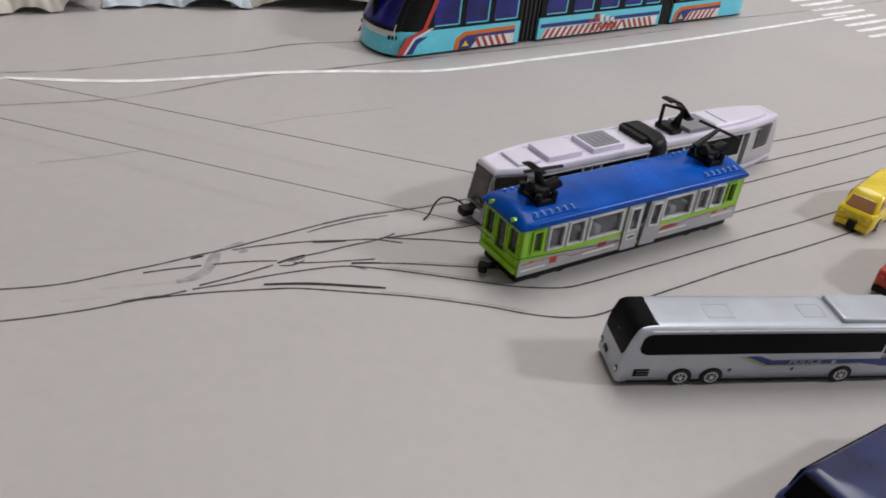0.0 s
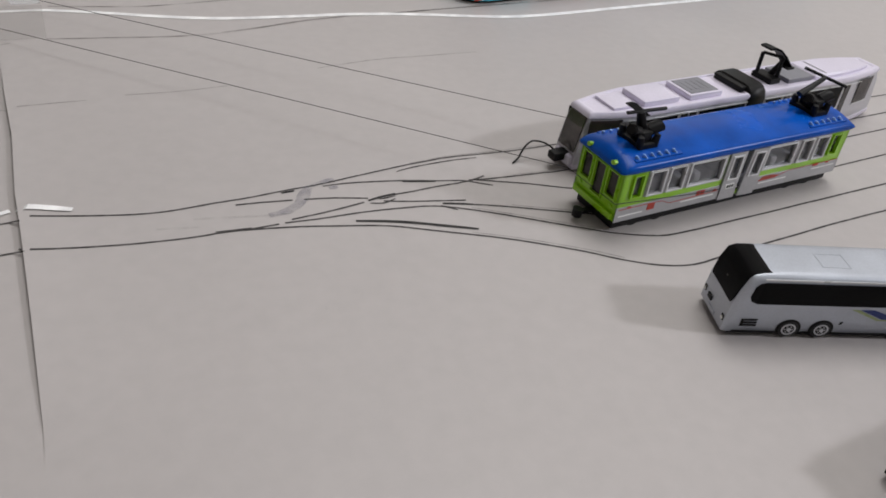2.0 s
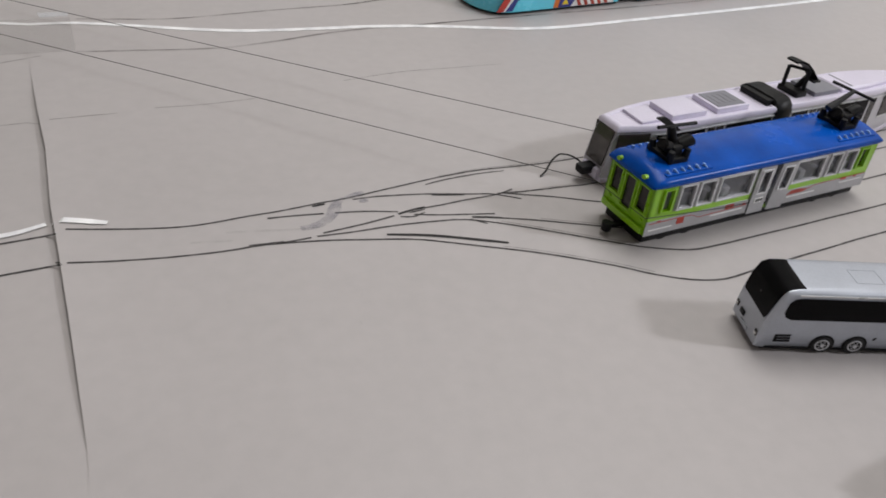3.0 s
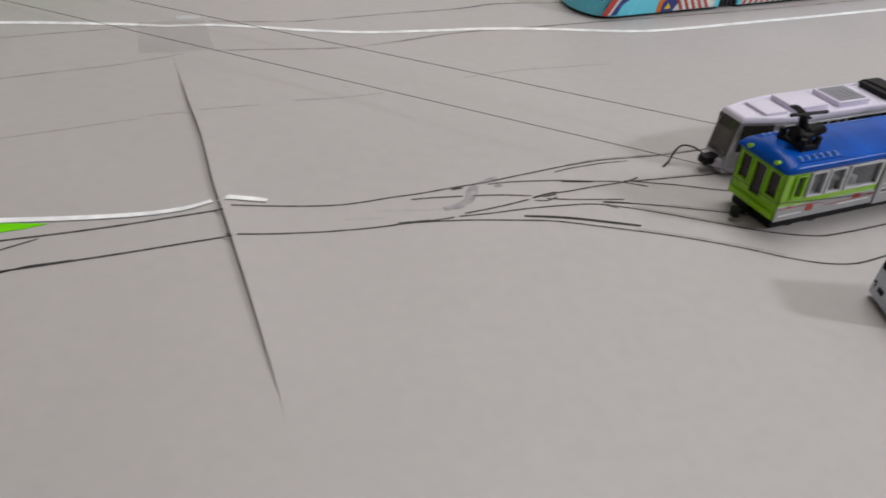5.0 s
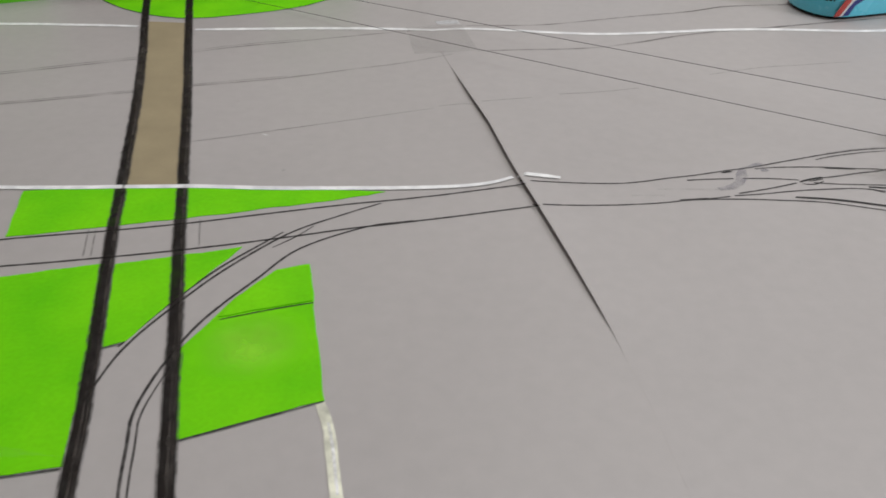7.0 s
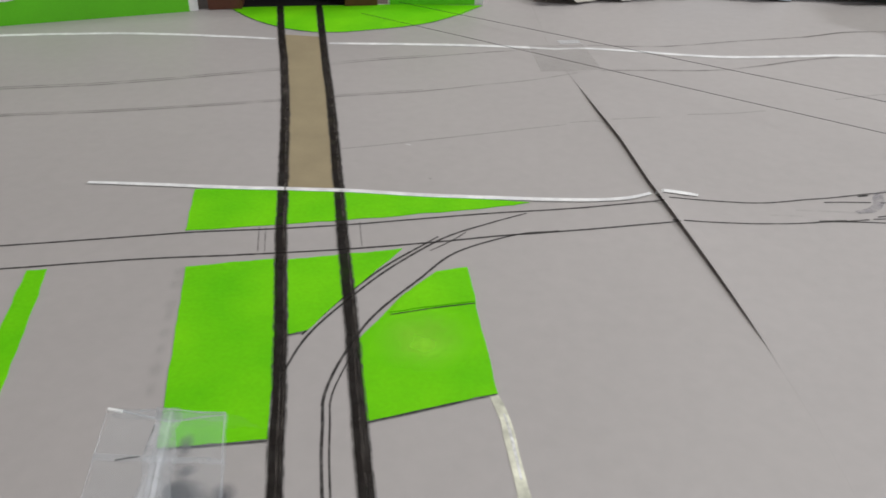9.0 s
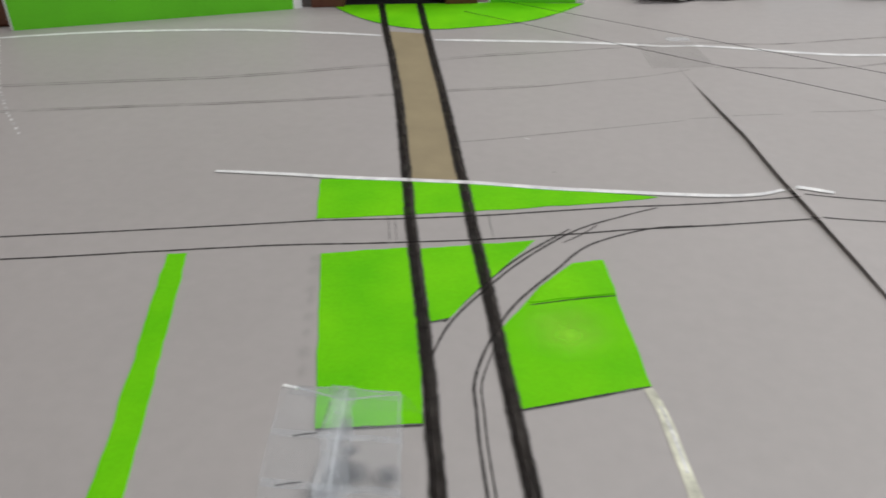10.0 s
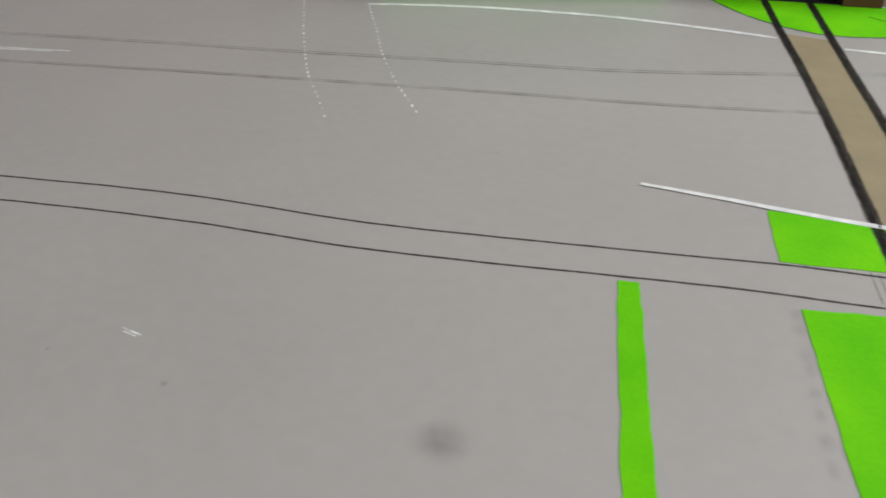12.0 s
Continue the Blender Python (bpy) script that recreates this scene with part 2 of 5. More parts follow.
mark("far_track", "grey pencilled tram rails under the long tram", PENCIL_SOFT,
     [[(-18.8, 199.5), (22.0, 201.5), (48.0, 207.5), (85.0, 220.0), (131.0, 233.8), (158.0, 245.8), (184.0, 250.6), (214.0, 254.5), (323.5, 275.0), (560.0, 322.0), (757.0, 382.0)],
      [(-12.8, 154.0), (12.0, 156.5), (53.0, 161.0), (84.0, 171.5), (118.0, 187.0), (146.0, 195.5), (180.0, 204.5), (219.5, 215.5), (350.5, 251.0), (472.0, 288.0)]], 2.0)
mark("pencil_mark", "dark retraced stretch of a pencilled rail", PENCIL, [[(128.0, 232.6), (143.0, 239.0), (158.0, 245.8), (184.0, 250.6)], [(150.0, 196.5), (180.0, 204.5), (219.0, 215.4)]], 0.7)
mark("pencil_mark", "faint pencil trial line on the card", PENCIL_FAINT, [[(29.0, 91.0), (52.0, 95.0), (73.0, 101.0)], [(116.5, 121.5), (148.1, 133.0), (179.4, 139.4), (205.0, 144.5)], [(-156.3, 27.4), (-120.8, 39.9), (-36.9, 71.4)], [(-34.9, 73.8), (-8.0, 81.0), (13.8, 86.0)]], 0.6)
# switches and yard rails on the upper sheet
Y1A = [(1.9, -3.4), (29.5, -5.0), (48.2, -4.2), (67.6, 0.7), (77.7, 3.2), (92.0, 7.7), (107.8, 12.2), (121.9, 17.4), (144.1, 25.3), (162.3, 30.6), (180.5, 33.4), (211.0, 39.5), (297.6, 62.3), (442.7, 94.1), (609.7, 142.3)]
Y1B = [(167.2, 12.0), (174.9, 12.4), (185.2, 13.9), (201.0, 16.4), (214.6, 18.8), (295.1, 39.9), (427.8, 72.9), (606.7, 123.8)]
Y2A = [(170.0, 12.0), (181.6, 9.8), (190.9, 8.1), (211.0, 3.3), (236.0, 2.8), (255.8, 9.5), (322.4, 29.9), (414.7, 55.5), (604.5, 110.1)]
Y2B = [(152.4, -4.9), (164.4, -6.1), (178.8, -8.5), (194.3, -12.0), (215.3, -16.3), (241.1, -14.3), (266.3, -6.9), (381.7, 25.8), (463.2, 46.8), (601.0, 88.3)]
Y3A = [(91.9, -14.0), (103.5, -12.2), (118.5, -9.1), (138.3, -6.6), (149.5, -6.3), (162.3, -9.6), (183.1, -17.0), (203.6, -25.2), (214.0, -29.0), (231.5, -32.1), (244.2, -30.2), (261.6, -26.0), (328.2, -8.8), (409.3, 12.9), (555.8, 56.7)]
Y3B = [(5.6, -23.4), (23.0, -23.8), (40.4, -23.0), (58.5, -20.9), (73.5, -17.8), (93.1, -16.8), (109.2, -16.9), (125.7, -18.0), (138.0, -20.5), (158.3, -25.9), (178.6, -32.2), (198.4, -39.8), (211.0, -45.9), (224.0, -50.4), (237.6, -51.1), (251.9, -46.8), (273.1, -40.6), (314.6, -28.8), (386.1, -10.5), (551.3, 36.3)]
SWITCH = [[(74.8, -1.2), (83.8, 0.2), (95.6, 1.1)], [(99.9, 1.3), (111.2, 1.8), (124.1, 0.7)], [(129.9, -1.5), (141.3, -2.5), (162.2, -2.9)], [(77.4, -17.4), (83.2, -16.2), (89.8, -14.6)],
          [(94.4, -12.0), (106.0, -8.2), (119.2, -3.2), (122.2, -1.9)], [(123.9, -1.1), (130.9, 1.9), (142.7, 4.7), (152.4, 7.6), (167.5, 11.4), (174.4, 15.0)],
          [(107.7, 10.4), (116.7, 12.0), (132.6, 12.9), (141.8, 12.9), (153.3, 12.1), (162.8, 11.9), (167.4, 10.8), (176.1, 7.4)]]
for rail in [Y1A, Y1B, Y2A, Y2B, Y3A, Y3B] + SWITCH:
    mark("yard_rail", "thin dark pencilled tram rail on the card", PENCIL, [rail], 0.95, taper=0.0)
mark("yard_rail", "thin second pencil stroke along a rail", PENCIL_FAINT, [[(x + 1, y + 1.3) for x, y in r] for r in (Y1A[8:12], Y1B[2:5], Y2B[2:6], Y3A[5:9], Y3B[9:13])], 0.5)
mark("check_rail", "thick black check rail drawn beside a switch", PENCIL_DARK, [[(117.4, -14.3), (128.2, -15.4), (138.6, -17.0), (151.0, -19.8), (162.2, -22.8)]], 1.55, 0.2)
mark("switch_mark", "dark retraced switch blades", PENCIL_DARK, [[(152.4, -4.6), (158.5, -5.2), (164.4, -6.0)], [(139.6, 12.2), (146.0, 12.0), (153.2, 11.6)], [(124.3, -0.8), (129.6, 1.5), (135.2, 3.5)], [(91.7, 6.2), (94.2, 7.0), (96.7, 7.6)]], 1.2, 0.16)
mark("switch_mark", "thin pencil stubs at a switch", PENCIL, [[(138.6, 20.0), (146.1, 23.2), (161.5, 27.7), (175.0, 29.9)], [(124.5, -2.8), (129.7, -3.1), (134.6, -0.2)], [(128.4, -0.3), (131.6, 0.7), (134.9, 1.8)], [(151.4, -6.2), (154.4, -7.8), (157.4, -9.6)], [(67.7, -17.9), (74.0, -17.2), (80.0, -16.3)]], 0.85, 0.18)
mark("rubbed_mark", "smeared grey pencil rubbing at a switch", RUBBED, [[(104.5, 11.5), (101.6, 8.4), (99.8, 3.2), (97.6, -1.8), (93.4, -6.2), (86.5, -8.6)]], 4.2, 0.2, rough=0.5)
mark("rubbed_mark", "small smeared grey rubbing beside a rail", RUBBED, [[(100.0, 9.0), (106.0, 12.6), (112.5, 15.6)], [(110.0, 8.6), (113.5, 9.6)]], 2.6, 0.22, rough=0.6)
mark("pencil_mark", "rubbed out ghost of an older pencil line", PENCIL_GHOST, [[(60.0, -9.6), (67.7, -9.2), (81.5, -9.0), (93.6, -8.2)], [(48.0, -15.0), (62.0, -14.6)]], 1.4)
# main line on the lower sheet
MAIN_A = [(-693.2, -168.0), (-519.4, -124.0), (-431.6, -103.5), (-345.3, -90.5), (-243.5, -66.5), (-200.0, -55.6), (-167.6, -49.3), (-130.9, -41.4), (-76.5, -27.0), (-37.4, -18.0), (3.7, -6.4)]
MAIN_B = [(-669.8, -184.5), (-500.3, -138.5), (-416.8, -120.0), (-336.0, -106.8), (-236.8, -82.8), (-200.0, -74.4), (-161.1, -67.4), (-130.0, -60.7), (-101.5, -53.6), (-66.7, -43.8), (-41.4, -37.6), (8.3, -24.4)]
for rail in (MAIN_A, MAIN_B):
    mark("main_rail", "thin black pencilled tram rail on the card", PENCIL, [rail], 1.1, taper=0.0)
CURVE_A = [(-57.0, -24.3), (-71.6, -33.4), (-91.9, -49.1), (-110.8, -73.8), (-123.8, -97.1), (-132.8, -117.9), (-136.1, -140.7)]
CURVE_B = [(-43.3, -37.4), (-61.8, -42.7), (-85.0, -58.4), (-98.3, -79.6), (-111.3, -102.9), (-117.5, -124.8), (-120.0, -144.3), (-117.8, -157.2), (-110.7, -189.0), (-98.6, -232.2)]
for k, rail in enumerate((CURVE_A, CURVE_B)):
    mark("curve_rail", "thin black pencilled branch rail on the card", PENCIL, [rail] + ([[(x - 1.6, y + 1.8) for x, y in rail[2:6]]] if k == 0 else []), 1.05)
mark("curve_rail", "second pencil stroke beside the branch rail", PENCIL, [[(x + 2.4, y - 0.4) for x, y in CURVE_B[5:]], [(-95.7, -58.2), (-88.0, -50.3), (-82.3, -42.4)]], 0.65)
mark("pencil_mark", "short pencil ticks at the switch", PENCIL_FAINT, [[(-169.5, -47.5), (-165.0, -65.9)], [(-166.6, -47.6), (-162.1, -65.9)], [(-128.0, -39.2), (-123.7, -57.7)]], 0.6)
# crossing road: tan strip between two dark bars
bm = slab([(-224.6, 199.4), (-196.1, 197.2), (-149.2, 22.4), (-141.4, -11.0), (-166.8, -12.7), (-176.8, 17.1)], 0.02, 0.14)
tagged(part("tan_road", bm, TAN), "tan painted strip between the dark bars", "painted strip", kind="structure")
BAR_L = [(-251.1, 287.9), (-240.6, 249.5), (-224.4, 193.0), (-213.0, 155.5), (-200.3, 110.3), (-189.4, 70.0), (-178.4, 26.6), (-156.7, -60.4), (-140.3, -122.1), (-129.7, -165.5), (-123.5, -191.9), (-109.8, -252.3)]
BAR_R = [(-221.6, 289.7), (-211.8, 252.5), (-196.9, 196.0), (-187.0, 158.4), (-174.6, 112.6), (-163.6, 71.0), (-152.8, 28.0), (-131.3, -57.5), (-119.4, -103.8), (-109.9, -142.3), (-99.1, -185.0), (-83.1, -249.5)]
for bar in (BAR_L, BAR_R):
    mark("road_bar", "thick black marker bar crossing the tracks", MARKER, [bar], 4.3, 0.42, taper=0.0, rough=0.1)
    mark("road_bar_edge", "grey smudged edge of the marker bar", MARKER_EDGE, [[(x - 2.4, y) for x, y in bar], [(x + 2.4, y) for x, y in bar]], 0.9, 0.36, taper=0.0, rough=0.8)
    mark("road_bar_wear", "brown-grey worn streaks along the marker bar", MARKER_WEAR, [[(x + 0.7, y) for x, y in bar[2:8]], [(x - 0.8, y) for x, y in bar[3:6]], [(x + 1.4, y) for x, y in bar[3:11]], [(x + 0.2, y) for x, y in bar[8:]]], 0.85, 0.5, taper=0.8, rough=0.9)
# near white line
mark("near_white_line", "white painted line beside the tracks", WHITE, [[(-259.3, -18.0), (-225.9, -16.4), (-194.0, -15.8), (-140.4, -13.1), (-105.0, -13.4), (-79.6, -12.8), (-49.1, -11.6), (-26.6, -9.7), (-11.9, -6.3), (-1.1, -0.7)], [(0.9, 2.2), (8.7, 1.2), (19.5, -1.0)]], 3.1, 0.5)
# green paper pieces
def green_piece(label, pts, top=0.3):
    cut = []
    for (xa, ya), (xb, yb) in zip(pts, pts[1:] + pts[:1]):
        n = max(1, int(math.hypot(xb - xa, yb - ya) / 3.5))
        for i in range(n):
            q = Vector((xa + (xb - xa) * i / n, ya + (yb - ya) * i / n, 0))
            cut.append((q.x + 0.7 * noise.noise(q * 0.11), q.y + 0.9 * noise.noise(q * 0.13 + Vector((9, 4, 2)))))
    return tagged(part("green_paper", slab(cut, 0.03, top), GREEN), label, "paper", "green paper lawns")
green_piece("long bright green paper sliver glued beside the tracks", [(-207.9, -18.7), (-173.7, -13.8), (-140.4, -12.2), (-98.2, -12.5), (-56.0, -15.0), (-73.6, -21.7), (-107.7, -31.0), (-136.7, -39.0), (-167.6, -46.4), (-199.5, -53.6)])
green_piece("bright green paper rectangle beside the dark bar", [(-189.6, -79.9), (-155.2, -70.6), (-142.3, -119.9), (-132.6, -165.4), (-145.7, -168.3), (-163.8, -172.2), (-171.8, -144.1)])
green_piece("small bright green paper piece between the bars", [(-151.3, -70.7), (-107.2, -58.6), (-114.7, -73.7), (-124.8, -93.7), (-132.9, -113.5), (-139.5, -116.7)])
green_piece("bright green paper square beside the branch track", [(-80.1, -68.7), (-91.6, -73.0), (-102.9, -89.7), (-107.5, -101.9), (-114.8, -118.2), (-104.8, -155.3), (-65.4, -138.6), (-75.2, -91.2)])
green_piece("narrow bright green paper flap folded over the lawn square", [(-80.1, -69.3), (-91.2, -73.6), (-101.9, -89.7), (-105.6, -100.8), (-75.6, -91.2)], 0.8)
green_piece("narrow bright green paper strip across the card", [(-250.1, -88.4), (-242.4, -86.9), (-213.4, -184.4), (-200.8, -228.1), (-210.8, -230.1), (-222.7, -185.2)])
green_piece("bright green paper bank in front of the tunnel mouth", [(-280.9, 255.7), (-265.9, 238.7), (-248.0, 224.5), (-229.5, 213.0), (-207.0, 207.0), (-185.2, 209.0), (-168.5, 215.3), (-147.9, 224.4), (-127.1, 237.6), (-108.4, 257.9), (-93.3, 282.1), (-165.8, 276.7)])
mark("green_edge", "thin dark line along a green paper edge", PENCIL, [[(-280.9, 255.0), (-248.0, 223.8), (-207.0, 206.3), (-168.5, 214.6), (-127.1, 236.8), (-93.2, 281.4)], [(-104.7, -155.8), (-65.4, -139.2)], [(-163.3, -172.6), (-132.6, -166.0)], [(-105.5, -102.1), (-92.3, -97.2), (-75.2, -91.9)], [(-139.5, -117.3), (-132.9, -114.6)]], 0.8, 0.35, rough=0.6)
mark("yellow_line", "pale yellow painted line below the lawn square", YELLOWISH, [[(-66.4, -139.6), (-64.8, -143.5), (-62.2, -151.0), (-59.9, -162.0), (-57.8, -172.0), (-55.9, -180.5), (-52.8, -195.0), (-44.8, -232.8)]], 3.6, 0.15, rough=0.3)
# the line's glint, drawn as a chalk-white stroke
mark("yellow_line", "painted glint along the pale yellow line's edge", CHALK, [[(-63.0, -147.5), (-60.6, -156.0), (-58.6, -166.0), (-57.2, -173.2)]], 0.9, 0.2)
# dotted chalk lines, dashes, crossing stripes
DOTS_A = curve_points([(-535.0, 144.9), (-502.0, 93.8), (-472.4, 51.2), (-455.9, 29.0), (-440.7, 12.8), (-420.3, -11.3)], 6.5)
DOTS_B = curve_points([(-486.0, 150.0), (-457.0, 108.0), (-434.5, 74.6), (-413.0, 47.5), (-403.0, 35.5), (-380.5, 11.5)], 6.0)
mark("dotted_line", "dotted white chalk lines on the card", CHALK, [[(q.x, q.y), (q.x + 1.9, q.y - 3.1)] for q in DOTS_A + DOTS_B], 1.2, step=1.0)
mark("white_dash", "double white painted dash on the card", WHITE, [[(-695.2, -18.9), (-609.0, 4.1)], [(-694.4, -22.6), (-618.8, -0.3)]], 1.2)
for k in range(8):
    x, y = 638.0 + 0.9 * k, 372 - 14.2 * k
    mark("crossing_stripe", "white painted zebra crossing stripe", WHITE, [[(x, y), (x + 33, y + 10), (x + 63, y + 20)]], 5.6)
mark("scratch", "small white scratch on the card", CHALK, [[(-392.3, -181.1), (-387.3, -181.6), (-382.3, -181.8)], [(-390.5, -182.6), (-384.5, -183.0)], [(-118.8, 38.7), (-115.8, 37.4)]], 0.8)
def soft_patch(name, colour, peak, size):
    """A stain that fades out towards its rim."""
    m = material(name, colour, 0.8, size=90)
    nt = m.node_tree
    co, ln, rg, mul, nz = (nt.nodes.new("ShaderNode" + k) for k in ("TexCoord", "VectorMath", "MapRange", "Math", "TexNoise"))
    ln.operation, mul.operation = "LENGTH", "MULTIPLY"
    rg.interpolation_type = "SMOOTHSTEP"
    for key, v in (("From Min", 0.0), ("From Max", 0.0078), ("To Min", peak), ("To Max", 0.0)):
        rg.inputs[key].default_value = v
    nz.inputs["Scale"].default_value, nz.inputs["Detail"].default_value = size, 4
    nt.links.new(co.outputs["Object"], ln.inputs[0])
    nt.links.new(co.outputs["Object"], nz.inputs["Vector"])
    nt.links.new(ln.outputs["Value"], rg.inputs["Value"])
    nt.links.new(rg.outputs["Result"], mul.inputs[0])
    nt.links.new(nz.outputs["Fac"], mul.inputs[1])
    nt.links.new(mul.outputs["Value"], nt.nodes["Principled BSDF"].inputs["Alpha"])
    return m


SMUDGE = soft_patch("soft_smudge", (0.14, 0.14, 0.14), 0.21, 260)
STAIN = soft_patch("pale_glue_stain", (0.36, 0.86, 0.03), 0.95, 190)
for px, py, sc, nm in ((-92.0, -114.0, 2.5, "pale dried glue stain on the lawn square"), (-274.7, -182.4, 1.35, "round soft grey smudge on the card"), (-102.3, 3, 0.14, "tiny dark speck on the card"), (-406.3, -199.5, 0.1, "tiny dark speck on the card"), (-361.0, -196.4, 0.22, "small dark speck on the card"), (-325.2, -15.3, 0.12, "tiny dark speck on the card")):
    bm = slab([(8 * math.cos(v), 7 * math.sin(v)) for v in np.linspace(0, 6.2832, 33)[:-1]], 0.05, 0.1)
    glue = "glue" in nm
    ob = tagged(part("glue_stain" if glue else "smudge", bm, STAIN if glue else SMUDGE), nm, "stain" if glue else "smudge", kind="structure")
    ob.matrix_world = pose(px * MM, py * MM, 0.0003 if glue else 0) @ Matrix.Diagonal((sc, sc, 1, 1))
rng = random.Random(5)
for k in range(8):
    y0 = -84 - 9.0 * k + rng.uniform(-2, 2)
    bm = bmesh.new()
    bm.faces.new([bm.verts.new((8 * math.cos(v), 7 * math.sin(v), 0.05)) for v in np.linspace(0, 6.2832, 33)[:-1]])
    ob = tagged(part("smudge", bm, SMUDGE), "soft darker grey patch beside the green paper", "smudge", kind="structure")
    ob.matrix_world = pose((-191.6 + 0.235 * (-80 - y0)) * MM, y0 * MM, 0.00004 + 0.00006 * (k % 2), 0, 0, -76) @ Matrix.Diagonal((rng.uniform(0.5, 0.7), rng.uniform(0.3, 0.5), 1, 1))
mark("pencil_mark", "small faint pencil specks on the card", PENCIL_GHOST, [[(101.4, -60.6), (101.6, -63.4)], [(-139.7, 75.9), (-136.7, 75.9)], [(-94.8, 28.5), (-92.8, 28.4)]], 0.6, step=1.0)


# ---- vehicle helpers ----
def panel(u0, u1, v0, v1, holes, w0, w1, axis="y"):
    """A wall sheet with real openings. u runs along the wall, v is height; it lies between w0 and w1 on the given axis."""
    us = sorted({u0, u1, *(h[0] for h in holes), *(h[1] for h in holes)})
    vs = sorted({v0, v1, *(h[2] for h in holes), *(h[3] for h in holes)})
    bm, at = bmesh.new(), {}

    def vert(u, v):
        if (u, v) not in at:
            at[u, v] = bm.verts.new((u, w0, v) if axis == "y" else (w0, u, v))
        return at[u, v]

    for a, b in zip(us, us[1:]):
        for c, d in zip(vs, vs[1:]):
            if not any(h[0] <= a and b <= h[1] and h[2] <= c and d <= h[3] for h in holes):
                bm.faces.new((vert(a, c), vert(b, c), vert(b, d), vert(a, d)))
    grown = bmesh.ops.extrude_face_region(bm, geom=bm.faces[:])["geom"]
    shift = (0, w1 - w0, 0) if axis == "y" else (w1 - w0, 0, 0)
    bmesh.ops.translate(bm, vec=shift, verts=[g for g in grown if isinstance(g, bmesh.types.BMVert)])
    bmesh.ops.recalc_face_normals(bm, faces=bm.faces[:])
    return bm


def plan_ring(z, length, hw, inset=0.0, front=0.0, tail=0.0, n=14):
    """The outline of a vehicle seen from above: half-width hw(x), ends moved in by front and tail."""
    xs = [length * (0.5 - 0.5 * math.cos(math.pi * i / n)) for i in range(n + 1)]
    def bend(x):
        return front + inset + (length - front - tail - 2 * inset) * x / length
    near = [(bend(x), -max(0.05, hw(x) - inset), z) for x in xs]
    return near + [(x, -y, zz) for x, y, zz in reversed(near)]


def stacked(levels, length, hw, n=14):
    return loft([plan_ring(z, length, hw, inset, front, tail, n) for z, inset, front, tail in levels])


def band(x0, x1, z0, z1, hw, side, off=0.25, n=8, thick=0.3, lean=0.0):
    """A plate that follows the vehicle's side. lean: how far its ends slant."""
    bm = bmesh.new()
    rows = []
    for o in (off, off - thick):
        lo = [bm.verts.new((x0 + (x1 - x0) * i / n, side * (hw(x0 + (x1 - x0) * i / n) + o), z0)) for i in range(n + 1)]
        hi = [bm.verts.new((x0 + lean + (x1 - x0) * i / n, side * (hw(x0 + (x1 - x0) * i / n) + o), z1)) for i in range(n + 1)]
        rows.append((lo, hi))
    (a, b), (c, d) = rows
    for i in range(n):
        bm.faces.new((a[i], a[i + 1], b[i + 1], b[i]))
        bm.faces.new((b[i], b[i + 1], d[i + 1], d[i]))
        bm.faces.new((c[i], c[i + 1], a[i + 1], a[i]))
    for i in (0, n):
        bm.faces.new((a[i], b[i], d[i], c[i]))
    bmesh.ops.recalc_face_normals(bm, faces=bm.faces[:])
    return bm


def side_sheet(points, y, out=-0.25):
    """A thin plate with the given x, z outline on a flat side at y."""
    bm = bmesh.new()
    f = bm.faces.new([bm.verts.new((x, y + out, z)) for x, z in points])
    top = bmesh.ops.extrude_face_region(bm, geom=[f])["geom"]
    bmesh.ops.translate(bm, vec=(0, -out, 0), verts=[v for v in top if isinstance(v, bmesh.types.BMVert)])
    bmesh.ops.recalc_face_normals(bm, faces=bm.faces[:])
    return bm


def wheel(parent, x, y, z, r, width, side, tyre_mat, rim_mat):
    """A wheel with a tyre and a rim that stands a little proud of it."""
    bm = rod((x, y - side * width / 2, z), (x, y + side * width / 2, z), r, 24)
    bmesh.ops.bevel(bm, geom=[e for e in bm.edges if e.calc_face_angle(0) > 1.2], offset=r * 0.12, segments=2, affect="EDGES")
    ob = part("wheel", bm, tyre_mat, parent, smooth=True)
    face = y + side * width * 0.5
    ring = [[(x + q * r * math.cos(v), face + side * d, z + q * r * math.sin(v)) for q, d in ((0.64, -0.1), (0.64, 0.16), (0.58, 0.24), (0.51, 0.16), (0.51, -0.1))] for v in np.linspace(0, 2 * math.pi, 21)[:-1]]
    part("rim", loft(ring + ring[:1], caps=False), rim_mat, ob, "bright metal rim", smooth=True)
    part("hub", rod((x, face - side * 0.1, z), (x, face + side * 0.34, z), r * 0.2, 10), rim_mat, ob, smooth=True)
    for k in range(6):
        a = k * math.pi / 3
        part("wheel_nut", rod((x + 0.34 * r * math.cos(a), face - side * 0.05, z + 0.34 * r * math.sin(a)), (x + 0.34 * r * math.cos(a), face + side * 0.18, z + 0.34 * r * math.sin(a)), r * 0.07, 6), rim_mat, ob)
    return ob


def lettering(name, text, size, x, y, z, mat, parent, depth=0.12):
    """Letters standing on a near side wall."""
    cu = bpy.data.curves.new(name, "FONT")
    cu.body, cu.size, cu.extrude, cu.shear, cu.space_character = text, size * MM, depth * MM, 0.2, 1.15
    tmp = bpy.data.objects.new(name, cu)
    me = bpy.data.meshes.new_from_object(tmp)
    bpy.data.objects.remove(tmp)
    me.transform(Matrix.Translation((x * MM, y * MM, z * MM)) @ Matrix.Rotation(radians(90), 4, "X"))
    me.materials.clear()
    me.materials.append(mat)
    ob = new(name, me)
    ob.parent = parent
    return ob


